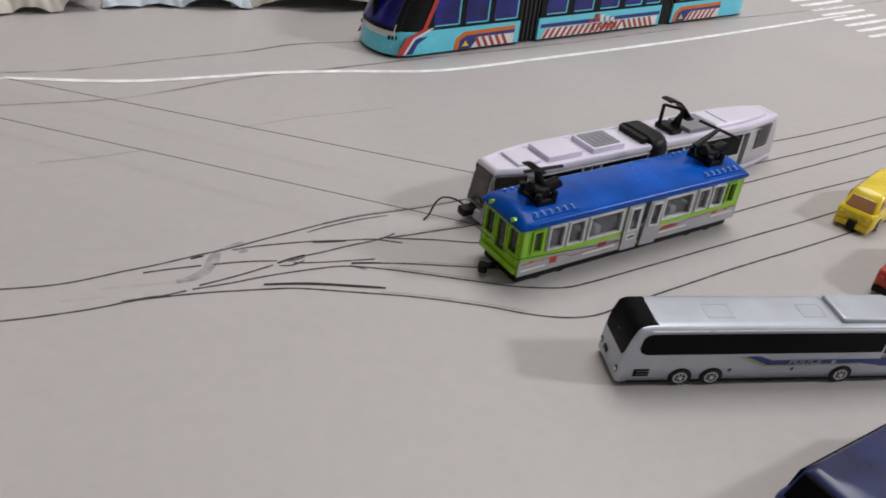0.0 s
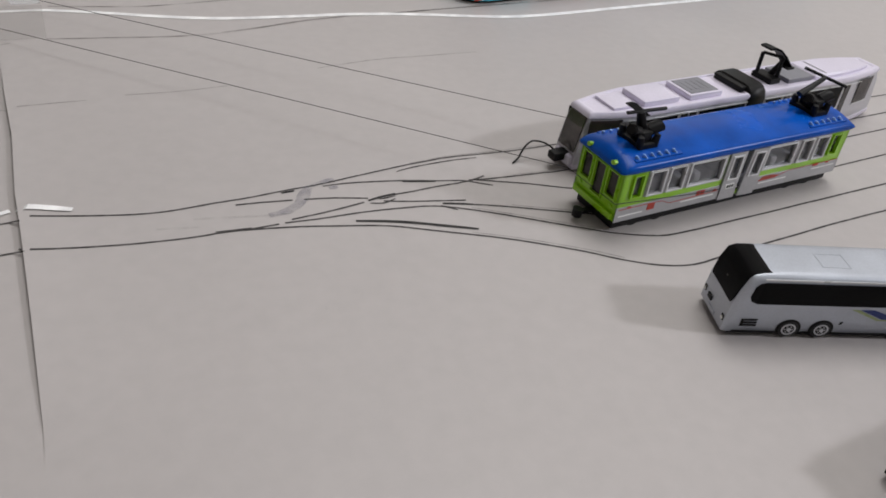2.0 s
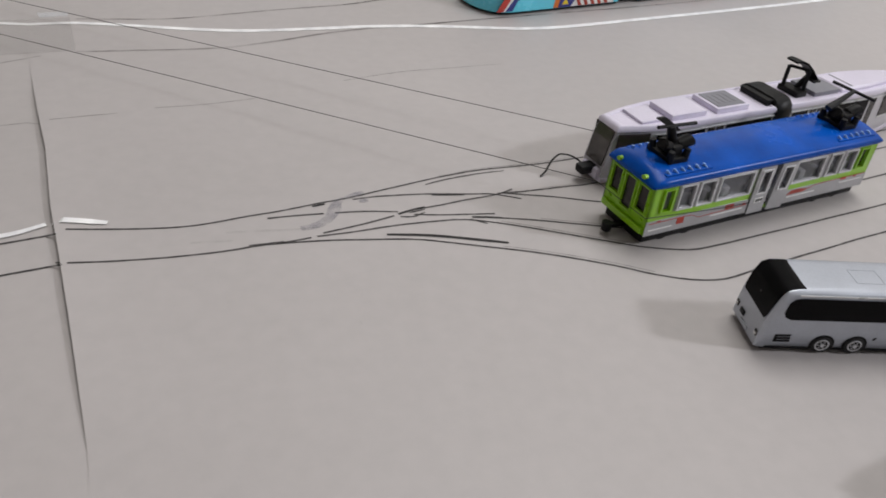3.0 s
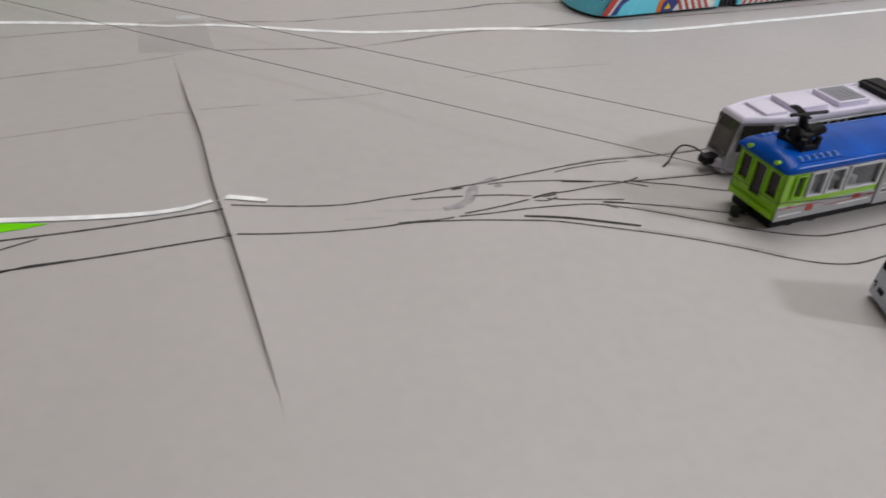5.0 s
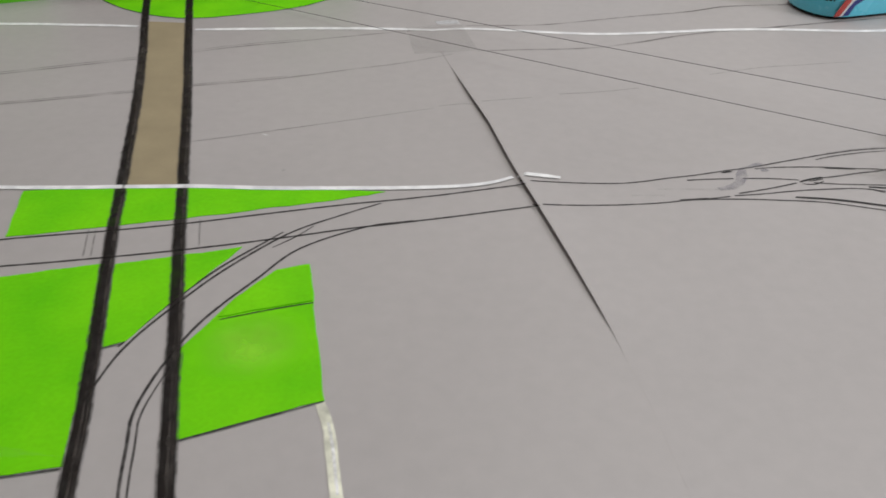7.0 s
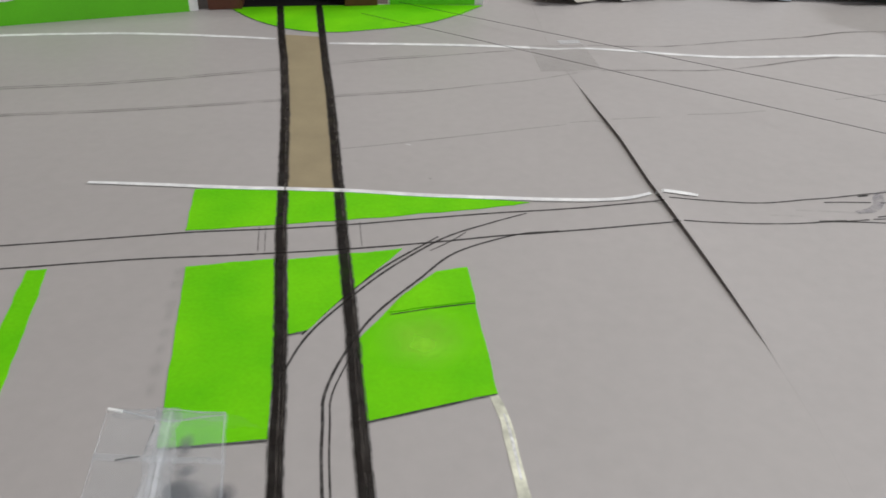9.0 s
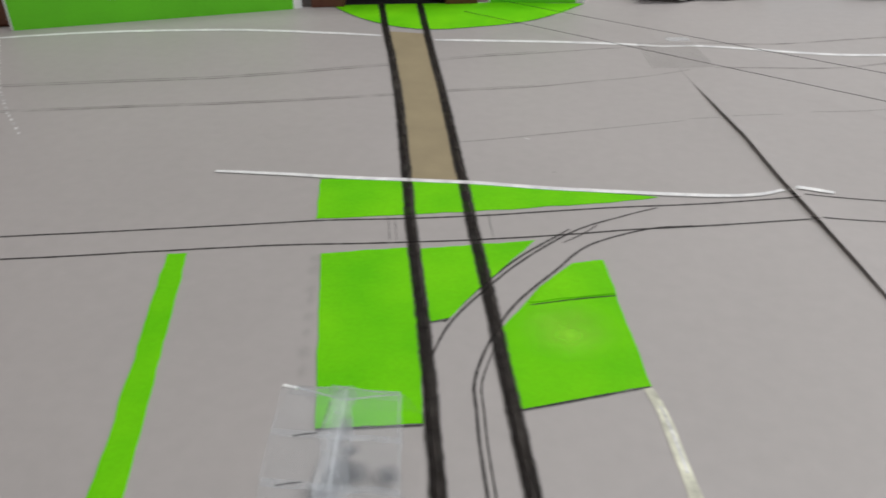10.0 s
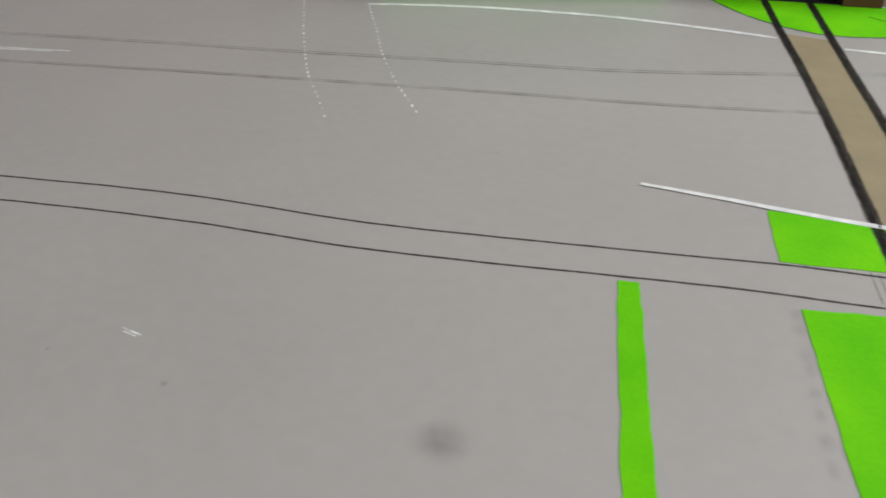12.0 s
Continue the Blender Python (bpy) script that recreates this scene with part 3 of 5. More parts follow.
ROOF_BLUE = material("gloss_blue", (0.001, 0.078, 0.43), 0.26, spread=0.3, size=45, grain=0.06, shine=0.14)
# paler than the roof: the ribs' white reflections are put into the colour
RIB_BLUE = material("rib_blue_with_glints", (0.20, 0.38, 0.78), 0.12, spread=0.2, size=80, clear=0.9)
LIME = material("lime_enamel", (0.26, 0.55, 0.006), 0.3, spread=0.1, size=60, clear=0.3)
SILVER = material("silver_paint", (0.41, 0.41, 0.425), 0.38, metal=0.35, spread=0.12, size=80, grain=0.08)
TRAM_SILVER = material("pale_silver_paint", (0.52, 0.515, 0.555), 0.34, metal=0.3, spread=0.07, size=80, grain=0.06)
SILVER_BRIGHT = material("bright_silver_trim", (0.68, 0.69, 0.70), 0.3, metal=0.35, spread=0.08, size=80)
SCREEN_BROWN = material("brown_smoked_pane", (0.060, 0.050, 0.046), 0.12, spread=0.5, size=110, clear=0.3)
SEAT_PALE = material("pale_seat_plastic", (0.70, 0.70, 0.73), 0.4, size=120)
TINT = material("tinted_pane", (0.15, 0.15, 0.165), 0.12, spread=0.6, size=140, alpha=0.36, clear=0.2)
DARK_GLASS = material("dark_glass", (0.0025, 0.0025, 0.003), 0.25, spread=0.3, size=60, shine=0.07)
SMOKED = material("smoked_glass", (0.030, 0.024, 0.023), 0.15, spread=0.5, size=80, shine=0.4)
RED_PRINT = material("red_print", (0.42, 0.045, 0.025), 0.45, spread=0.25, size=200)
GREY_INSIDE = material("grey_plastic", (0.62, 0.62, 0.64), 0.5, size=80)
PALE = material("pale_print", (0.78, 0.79, 0.78), 0.4, size=100)
RUBBER = material("black_rubber", (0.014, 0.014, 0.015), 0.6, size=150)
LILAC = material("lilac_plastic", (0.68, 0.64, 0.76), 0.32, spread=0.05, size=60, clear=0.25)
LILAC_GREY = material("grey_roof_plate", (0.20, 0.20, 0.225), 0.45, size=80)
BUS_SILVER = material("bus_silver", (0.47, 0.50, 0.56), 0.38, metal=0.45, spread=0.06, size=60, grain=0.05, clear=0.3)
BUS_BLUE = material("bus_blue_print", (0.012, 0.03, 0.17), 0.35, size=90)
PALE_GREEN = material("pale_green_print", (0.34, 0.40, 0.20), 0.4, size=90)
CYAN = material("cyan_plastic", (0.12, 0.64, 0.81), 0.25, spread=0.06, size=40, clear=0.4)
BLUE_GLASS = material("deep_blue_glass", (0.008, 0.010, 0.16), 0.14, spread=0.7, size=45, shine=0.4)
ORANGE = material("orange_print", (0.66, 0.16, 0.01), 0.35, size=60)
NAVY = material("navy_print", (0.02, 0.028, 0.20), 0.35, size=60)
RED = material("red_plastic", (0.45, 0.03, 0.015), 0.3, size=60, clear=0.3)
RIM = material("grey_metal_rim", (0.66, 0.67, 0.70), 0.3, metal=0.6, size=150)
CHROME = material("chrome", (0.72, 0.72, 0.74), 0.2, metal=0.9, size=90)
YELLOW = material("yellow_enamel", (0.80, 0.60, 0.005), 0.28, size=60, clear=0.3)
AMBER_GLASS = material("brown_glass", (0.40, 0.20, 0.085), 0.2, size=60, clear=0.4)
DEEP_BLUE = material("deep_blue_enamel", (0.005, 0.013, 0.095), 0.3, spread=0.5, size=60, clear=0.2)
THREAD = material("dark_thread", (0.035, 0.033, 0.032), 0.8, size=300)


# ---- green and blue tramcar ----
def pantograph(parent, x, bar, lean, along=(-8.6, 8.6), blade=None, knee=None):
    """Moulded base, motor drums, arm and contact bar. bar: the contact bar's direction; lean: where the arm's tip goes."""
    p = part("pantograph", block(x - 4.6, x + 4.6, -6.0, 6.0, 35.4, 38.2, 0.6), BLACK, parent, "black moulded current collector")
    part("motor_block", block(x - 2.6, x + 2.4, -4.4, 3.6, 37.6, 42.6, 1.0), BLACK, p)
    for dx in (-3.4, 3.4):
        for yy in (-4.8, 4.4):
            part("insulator", rod((x + dx, yy, 37.4), (x + dx * 1.15, yy * 1.05, 41.4), 1.5, 12, r2=1.1), BLACK, p, smooth=True)
    for dx, r in ((-4.6, 2.3), (5.4, 2.5)):
        bm = rod((x + 0.4 * dx, -1.4, 41.2), (x + 1.45 * dx, -2.2, 43.8), r, 16)
        bmesh.ops.bevel(bm, geom=[e for e in bm.edges if e.calc_face_angle(0) > 1.2], offset=0.5, segments=2, affect="EDGES")
        part("drum", bm, BLACK, p, smooth=True)
    tip = Vector((x, 0, 41)) + Vector(lean)
    if knee:
        k = Vector((x, 0, 41)) + Vector(knee)
        part("lower_arm", rod((x + 1.2, 0, 40), k, 1.9, 10, r2=1.5), BLACK, p, smooth=True)
        part("upper_arm", rod(k - (tip - k) * 0.1, tip, 1.6, 10, r2=0.9), BLACK, p, smooth=True)
    else:
        part("arm", rod((x + 1.2, 0, 40), tip, 2.1, 10, r2=1.5), BLACK, p, smooth=True)
    d = Vector(bar).normalized()
    bm = rod(tip + d * along[0], tip + d * along[1], 0.75, 10)
    part("contact_bar", bm, BLACK, p, smooth=True)
    if blade:
        end = tip + Vector(blade)
        bm = loft([[(q.x + a, q.y + b, q.z) for a, b in ((-w, -0.5), (w, -0.5), (w, 0.5), (-w, 0.5))] for q, w in ((tip - Vector(blade) * 0.6, 1.3), (tip, 1.9), (end, 2.2), (end + Vector(blade) * 0.15, 1.4))])
        part("blade", bm, BLACK, p)


def tramcar(x, y, turn):
    t = thing("tramcar", "lime green die-cast tramcar with glossy blue roof and silver window frames", "tram", x, y, 0.5, turn, scale=(1.024, 1.12, 0.872))
    part("chassis", block(3.4, 121.6, -9.9, 9.9, 1.0, 6.6, 0.5), BLACK, t, "black underframe")
    for a in (14, 26, 98, 110):
        for s in (-1, 1):
            part("wheel", rod((a, s * 6.4, 3.6), (a, s * 9.6, 3.6), 3.6, 16), RUBBER, t)
    for x0, x1 in ((-4.6, 3.5), (121.5, 129.2)):
        c = part("coupler", block(x0, x1, -1.0, 1.0, 3.0, 4.8, 0.3), BLACK, t)
        tip = x0 if x0 < 0 else x1
        part("coupler_head", rod((tip, 0, 2.2), (tip, 0, 6.0), 1.9, 12), BLACK, c, smooth=True)
    doors = ((54.0, 62.6), (65.4, 74.2))
    glazed = [(14.9, 21.6, 17.4, 28.4), (24.4, 31.4, 17.4, 28.4), (34.6, 51.0, 17.4, 28.4), (75.2, 90.8, 17.4, 28.4), (95.0, 100.9, 17.4, 28.4), (103.9, 110.3, 17.4, 28.4)]
    cabs = [(7.2, 11.2, 17.8, 28.0), (113.6, 117.8, 17.8, 28.0)]
    gaps = [(a, b, 8.0, 29.6) for a, b in ((53.8, 74.4),)]
    for s in (-1, 1):
        y0 = s * 11.5
        part("side_wall", panel(2, 123, 6.2, 31, glazed + cabs + gaps, y0, y0 - s * 0.9), LIME, t)
        part("silver_panel", panel(13.6, 53.2, 16.6, 29.6, [(g[0] + 0.2, g[1] - 0.2, g[2] + 0.2, g[3] - 0.2) for g in glazed if g[0] < 53], y0 + s * 0.25, y0 - s * 0.8), SILVER, t, "silver window surround")
        part("silver_panel", panel(74.6, 111.6, 16.6, 29.6, [(g[0] + 0.2, g[1] - 0.2, g[2] + 0.2, g[3] - 0.2) for g in glazed if g[0] > 70], y0 + s * 0.25, y0 - s * 0.8), SILVER, t, "silver window surround")
        part("skirt", panel(2, 123, 6.0, 13.2, [(53.8, 74.4, 6.0, 13.2)], y0 + s * 0.3, y0 - s * 0.05), SILVER, t, "silver lower panel")
        for g in glazed + cabs:
            e = 0.6
            f = part("window_frame", panel(g[0] - e, g[1] + e, g[2] - e, g[3] + e, [g], y0 + s * 0.8, y0 + s * 0.1), LIME if g in cabs else SILVER_BRIGHT, t)
            part("pane", panel(g[0], g[1], g[2], g[3], [], y0 - s * 0.45, y0 - s * 0.6), TINT, f)
        for k, (a, b) in enumerate(doors):
            hole = (a + 2.1, b - 2.1, 16.4, 27.6)
            d = part("door", panel(a, b, 5.4, 29.8, [hole], y0 + s * 0.75, y0 - s * 0.2), SILVER, t, "silver folding door leaf")
            part("door_window", panel(*hole, [], y0 - s * 0.05, y0 - s * 0.2), TINT, d)
            part("door_trim", panel(hole[0] - 0.7, hole[1] + 0.7, hole[2] - 0.7, hole[3] + 0.7, [hole], y0 + s * 1.05, y0 + s * 0.7), SILVER_BRIGHT, d)
            if s < 0 and k == 1:
                d.matrix_parent_inverse = Matrix.Translation((a * MM, y0 * MM, 17 * MM)) @ pose(0, 0, 0, 0, 3.0, 0) @ Matrix.Translation((-a * MM, -y0 * MM, -17 * MM))
        # printed waistline, badges and stripes
        wave = [(3, 12.0), (17, 12.2), (24, 12.0), (28, 9.9), (36, 10.2), (52.8, 10.7)] if s < 0 else [(3, 11), (52.8, 11)]
        wave2 = [(75.4, 10.8), (86, 11.2), (92, 13.0), (108, 13.1), (122, 13.3)]
        for line in (wave, wave2):
            up = [(a, b + 0.28) for a, b in line]
            part("red_line", side_sheet(line + up[::-1], y0 + s * 0.3, s * 0.12), RED_PRINT, t, "thin red printed line")
        for a, b, c, d in ((17.0, 20.4, 9.0, 12.2), (41.4, 43.2, 10.8, 13.0), (43.6, 45.6, 10.8, 13.0), (50.6, 51.8, 10.9, 12.0), (107, 110.2, 12.2, 13.6), (7, 8.6, 12.2, 13.0), (115, 116.6, 12.5, 13.4)):
            part("red_badge", side_sheet([(a, c), (b, c), (b, d), (a, d)], y0 + s * 0.3, s * 0.16), RED_PRINT, t)
        part("red_badge", side_sheet([(72.4 + 3, 10.6), (85, 10.8), (86.5, 12.0), (82, 12.8), (77.5, 12.6)], y0 + s * 0.3, s * 0.16), RED_PRINT, t)
        for a, b, c in ((3.5, 15, 8.4), (34, 51, 8.8), (76, 92, 9.0), (107, 121, 10.4)):
            part("pale_stripe", side_sheet([(a, c), (b, c + 0.15), (b, c + 0.75), (a, c + 0.6)], y0 + s * 0.3, s * 0.12), PALE, t)
        part("door_plate", side_sheet([(56, 11.0), (60.6, 11.0), (60.6, 13.6), (56, 13.6)], y0 + s * 0.75, s * 0.15), PALE, t, "small white plate with dark marks")
        for k in range(3):
            part("plate_mark", side_sheet([(56.7 + 1.3 * k, 11.6), (57.5 + 1.3 * k, 11.6), (57.7 + 1.3 * k, 13.0), (56.9 + 1.3 * k, 13.0)], y0 + s * 0.9, s * 0.1), BLACK, t)
    # end walls with three openings each
    for xe, s in ((2.0, -1), (123.0, 1)):
        holes = [(-9.4, -4.6, 16.2, 28.0), (-2.6, 2.6, 12.5, 28.0), (4.6, 9.4, 16.2, 28.0)]
        part("end_wall", panel(-11.5, 11.5, 6.2, 31, holes, xe, xe - s * 0.9, "x"), LIME, t)
        for h in holes:
            e = 0.55
            f = part("window_frame", panel(h[0] - e, h[1] + e, h[2] - e, h[3] + e, [h], xe + s * 0.6, xe + s * 0.05, "x"), LIME, t)
            part("pane", panel(*h, [], xe - s * 0.5, xe - s * 0.65, "x"), SMOKED, f)
        part("bumper", block(min(xe, xe + s * 1.4), max(xe, xe + s * 1.4), -10.6, 10.6, 7.0, 10.0, 0.4), LIME, t)
        for yy in (-8.6, 8.6):
            part("lamp", rod((xe, yy, 12.4), (xe + s * 0.5, yy, 12.4), 0.9, 12), LIME, t, smooth=True)
    # inside
    part("saloon_floor", block(3.2, 121.8, -10.4, 10.4, 8.2, 9.4, 0), GREY_INSIDE, t)
    for k in range(12):
        a = 15 + 8.4 * k
        if not 52 < a < 75:
            part("seat_row", block(a, a + 3.6, -9.6, 9.6, 9.4, 20.6, 1.0), SEAT_PALE, t, "pale moulded seat row")
    # roof
    half = [(-12.3, 30.0), (-12.6, 30.4), (-12.75, 31.6), (-12.55, 32.7), (-12.0, 33.4), (-11.0, 33.95), (-9.4, 34.6), (-7.0, 35.4), (-4, 36.05)]
    prof = half + [(0, 36.4)] + [(-a, b) for a, b in reversed(half)]
    secs = ((0.2, 0.93, 0.22), (0.5, 0.955, 0.36), (1.8, 0.975, 0.66), (3.4, 0.99, 0.90), (5.0, 1.0, 0.98), (7, 1, 1), (62, 1, 1.01), (118, 1, 1), (120.4, 1, 0.98), (122, 0.99, 0.90), (123.4, 0.975, 0.66), (124.6, 0.955, 0.36), (124.9, 0.93, 0.22))
    part("roof", loft([[(a, yy * s, 30.4 + (zz - 30.4) * h) for yy, zz in prof] for a, s, h in secs]), ROOF_BLUE, t, "glossy blue arched roof", smooth=True)
    for base in (8.0, 99.0):
        for s in (-1, 1):
            for k in range(6):
                a = base + 3.5 * k
                bm = rod((a, s * 8.9, 34.4), (a, s * 8.9, 36.0), 0.5, 8)
                rod((a, s * 8.9, 35.8), (a + 0.9, s * 10.5, 34.0), 0.42, 8, bm)
                part("roof_rib", bm, RIB_BLUE, t, smooth=True)
            part("roof_ledge", block(base - 1.5, base + 20.5, s * 9.8 - 1.0, s * 9.8 + 1.0, 33.6, 34.75, 0.3), ROOF_BLUE, t, smooth=True)
    for yy in (-4.4, 4.4):
        part("marker_lamp", rod((2.2, yy * 1.5, 32.5), (-0.1, yy * 1.5, 32.9), 1.0, 14), LIME, t, "small round green roof lamp", smooth=True)
    pantograph(t, 16.0, (1, -0.06, 0.0), (-1.8, 0, 9.0), (-6.0, 11.2), (-4.6, 1.0, 3.6))
    pantograph(t, 108.5, (0.35, -0.9, -0.12), (4.2, 0.5, 10.6), knee=(-7.5, 0.3, 4.4))
    return t


tramcar(206.8, -18.4, 15.4)


# ---- long white tram with a bellows ----
def white_tram(x, y, turn):
    t = thing("articulated_tram", "lilac-white die-cast articulated tram with black bellows and silver sides", "tram", x, y, 0.5, turn, scale=(1.040, 1.17, 0.887))
    L = 185.5

    def hw(a):
        d = min(a, L - a)
        return 10.4 * min(1.0, 0.54 + 0.28 * min(1, d / 13) + 0.18 * min(1, max(0, d - 13) / 15))

    for half, (a, b) in enumerate(((0, 87), (96, L))):
        def hw_part(v, lo=a, hi=b):
            return hw(lo + v)
        n = b - a
        f, r = (1, 0) if half == 0 else (0, 1)
        body = stacked([(1.2, 0.8, 0.8 * f, 0.8 * r), (2.4, 0, 0, 0), (9, 0, 0.2 * f, 0.2 * r), (22, 0.1, 2.0 * f, 2.0 * r), (27.4, 0.5, 3.2 * f, 3.2 * r)], n, hw_part, 18)
        bmesh.ops.translate(body, vec=(a, 0, 0), verts=body.verts[:])
        part("body", body, TRAM_SILVER, t, smooth=True)
        roof = stacked([(27.3, 0.1, 2.9 * f, 2.9 * r), (28.9, 0.1, 3.2 * f, 3.2 * r), (29.9, 0.6, 3.8 * f, 3.8 * r), (30.1, 1.1, 4.4 * f, 4.4 * r), (29.9, 1.5, 4.9 * f, 4.9 * r), (29.4, 1.7, 5.2 * f, 5.2 * r)], n, hw_part, 18)
        bmesh.ops.translate(roof, vec=(a, 0, 0), verts=roof.verts[:])
        part("roof", roof, LILAC, t, "lilac-white roof shell", smooth=True)
        skirt = stacked([(1.0, -0.1, 0, 0), (3.4, -0.25, 0, 0), (3.6, -0.05, 0, 0)], n, hw_part, 18)
        bmesh.ops.translate(skirt, vec=(a, 0, 0), verts=skirt.verts[:])
        part("skirt", skirt, LILAC, t, smooth=True)
    for s in (-1, 1):
        for a, b, m in ((3.5, 17.5, SMOKED), (21, 46, DARK_GLASS), (48, 51.5, SMOKED), (53, 56.5, SMOKED), (58.5, 85, DARK_GLASS), (98.5, 108, DARK_GLASS), (110, 113.5, SMOKED), (115, 118.5, SMOKED), (121, 150, DARK_GLASS), (152, 155.5, SMOKED), (163, 175.5, SMOKED)):
            z0 = 4.5 if b - a < 4 else 12.5
            f = part("window", band(a, b, z0, 26.6 if m is SMOKED and b - a > 4 else 25.3, hw, s, 0.15), m, t)
            part("window_trim", band(a - 0.6, b + 0.6, z0 - 0.7, z0, hw, s, 0.3), SILVER_BRIGHT, f)
        part("side_rail", band(20, 86, 25.6, 26.1, hw, s, 0.3), SILVER_BRIGHT, t)
        part("side_rail", band(97, 164, 25.6, 26.1, hw, s, 0.3), SILVER_BRIGHT, t)
        part("side_rail", band(4, 86, 10.6, 11.2, hw, s, 0.2), LILAC, t)
    for f, xe in ((1, 0), (-1, L)):
        ring = []
        for z, shift, w in ((9.5, -0.1, 4.6), (22, 1.8, 4.7), (27, 3.0, 4.4)):
            ring.append([(xe + f * (shift + d), yy, z) for d, yy in ((-0.3, -w), (-0.3, w), (1.0, w), (1.0, -w))])
        part("windscreen", loft(ring), SCREEN_BROWN, t, "brown smoked windscreen")
        part("nose", block(min(xe - f * 1.8, xe + f * 5), max(xe - f * 1.8, xe + f * 5), -4.6, 4.6, 2.2, 7.6, 1.2), LILAC, t, smooth=True)
    part("bellows", block(86, 97, -9.9, 9.9, 2.5, 27, 0.6), RUBBER, t, "black folded bellows")
    strap = [(-10.9, 2.4), (-10.9, 27.5), (-10.0, 30.6), (-8.2, 32.6), (-6, 33.2), (6, 33.2), (8.2, 32.6), (10.0, 30.6), (10.9, 27.5), (10.9, 2.4)]
    part("bellows_cover", loft([[(a, yy * q, 2.4 + (zz - 2.4) * q) for yy, zz in strap] for a, q in ((86.4, 0.965), (87.2, 1.0), (95.8, 1.0), (96.6, 0.965))]), BLACK, t, "smooth black bellows cover", smooth=True)
    part("roof_plate", block(83.5, 87.5, -7.4, 7.4, 29.0, 32.4, 0.7), BLACK, t)
    for a, b, w, h, m in ((15, 27, 5.8, 1.2, LILAC), (30, 49, 6.6, 2.5, LILAC), (54.5, 73, 7.0, 2.5, LILAC), (115, 131.5, 6.6, 2.2, LILAC_GREY)):
        box = part("roof_box", block(a, b, -w, w, 29.2, 29.6 + h, 0.6), m, t, smooth=True)
        if a == 54.5:
            part("box_lid", block(a + 1.5, b - 1.5, -w + 1.2, w - 1.2, 29.6 + h - 0.2, 29.9 + h, 0.2), LILAC_GREY, box, "dark grey ribbed lid")
            for k in range(4):
                part("lid_slot", block(a + 4 + 3 * k, a + 5.4 + 3 * k, -3.4, 3.4, 29.8 + h, 30.05 + h, 0.1), LILAC_GREY, box)
    rear = [[(a, yy * w, zz) for yy, zz in ((-1, 29.2), (-1, 30.9), (-0.9, 31.6 + up), (0.9, 31.6 + up), (1, 30.9), (1, 29.2))] for a, w, up in ((132.5, 6.6, -0.4), (133.2, 7.0, 0.2), (152, 7.0, 0.3), (166, 5.6, 0.1), (174, 3.9, -0.3), (174.8, 3.5, -0.9))]
    part("roof_box", loft(rear), LILAC, t, "long tapered lilac-white roof box")
    part("box_seam", block(140, 141, -6.2, 6.2, 31.7, 32.0, 0.1), LILAC_GREY, t)
    p = part("pantograph", block(104.5, 111.5, -5.2, 5.2, 29, 32.4, 0.9), BLACK, t, "black plastic current collector")
    near, far = Vector((110.2, -3.4, 0)), Vector((105.6, 3.4, 0))
    up = [Vector((0, 0, h)) for h in (32, 43.0)]
    bm = rod(near + up[0], near + up[1], 0.85, 8)
    rod(far + up[0], far + up[1], 0.85, 8, bm)
    rod(far + up[1], near + up[1], 0.85, 8, bm)
    part("loop_frame", bm, BLACK, p, smooth=True)
    part("contact_plate", loft([[(a + 7.0, yy - 0.6 * (a - 103), z + 1.4 + d) for yy, d in ((-2.8, -0.55), (2.8, -0.55), (2.8, 0.55), (-2.8, 0.55))] for a, z in ((98.4, 44.6), (100.0, 45.4), (102.4, 44.6), (105.0, 41.4), (107.6, 37.0))]), BLACK, p, smooth=True)
    part("contact_plate", block(111.6, 116.0, -6.2, -2.2, 37.3, 38.4, 0.3), BLACK, p)
    bm = rod((110, 0, 31.5), (114, -1.2, 38.6), 1.3, 10)
    part("arm", bm, BLACK, p, smooth=True)
    part("coupler", block(-7.0, 0.5, -2.2, 2.2, 4.0, 8.2, 0.9), BLACK, t, "black front coupler", smooth=True)
    return t


white_tram(211.9, 22.6, 15.6)
bm = bmesh.new()
hook = [Vector(v) for v in ((208.3, 26.0, 5.7), (204.5, 28.0, 7.8), (198.8, 29.2, 8.3), (194.8, 27.6, 5.2), (192.8, 25.9, 2.2), (189.6, 23.4, 1.0))]
hook = [p.lerp(q, k / 4) + ((p - o) - (r - q)) * (0.06 * (k / 4) * (1 - k / 4) * 4) for o, p, q, r in zip([hook[0]] + hook, hook, hook[1:], hook[2:] + hook[-1:]) for k in range(4)] + hook[-1:]
for a, b in zip(hook, hook[1:]):
    rod(a, b, 0.42, 6, bm)
tagged(part("wire_hook", bm, BLACK, smooth=True), "bent black wire hook lying before the white tram", "wire")


# ---- silver coach ----
DULL_PRINT = material("dull_silver_print", (0.34, 0.38, 0.46), 0.5, size=200)


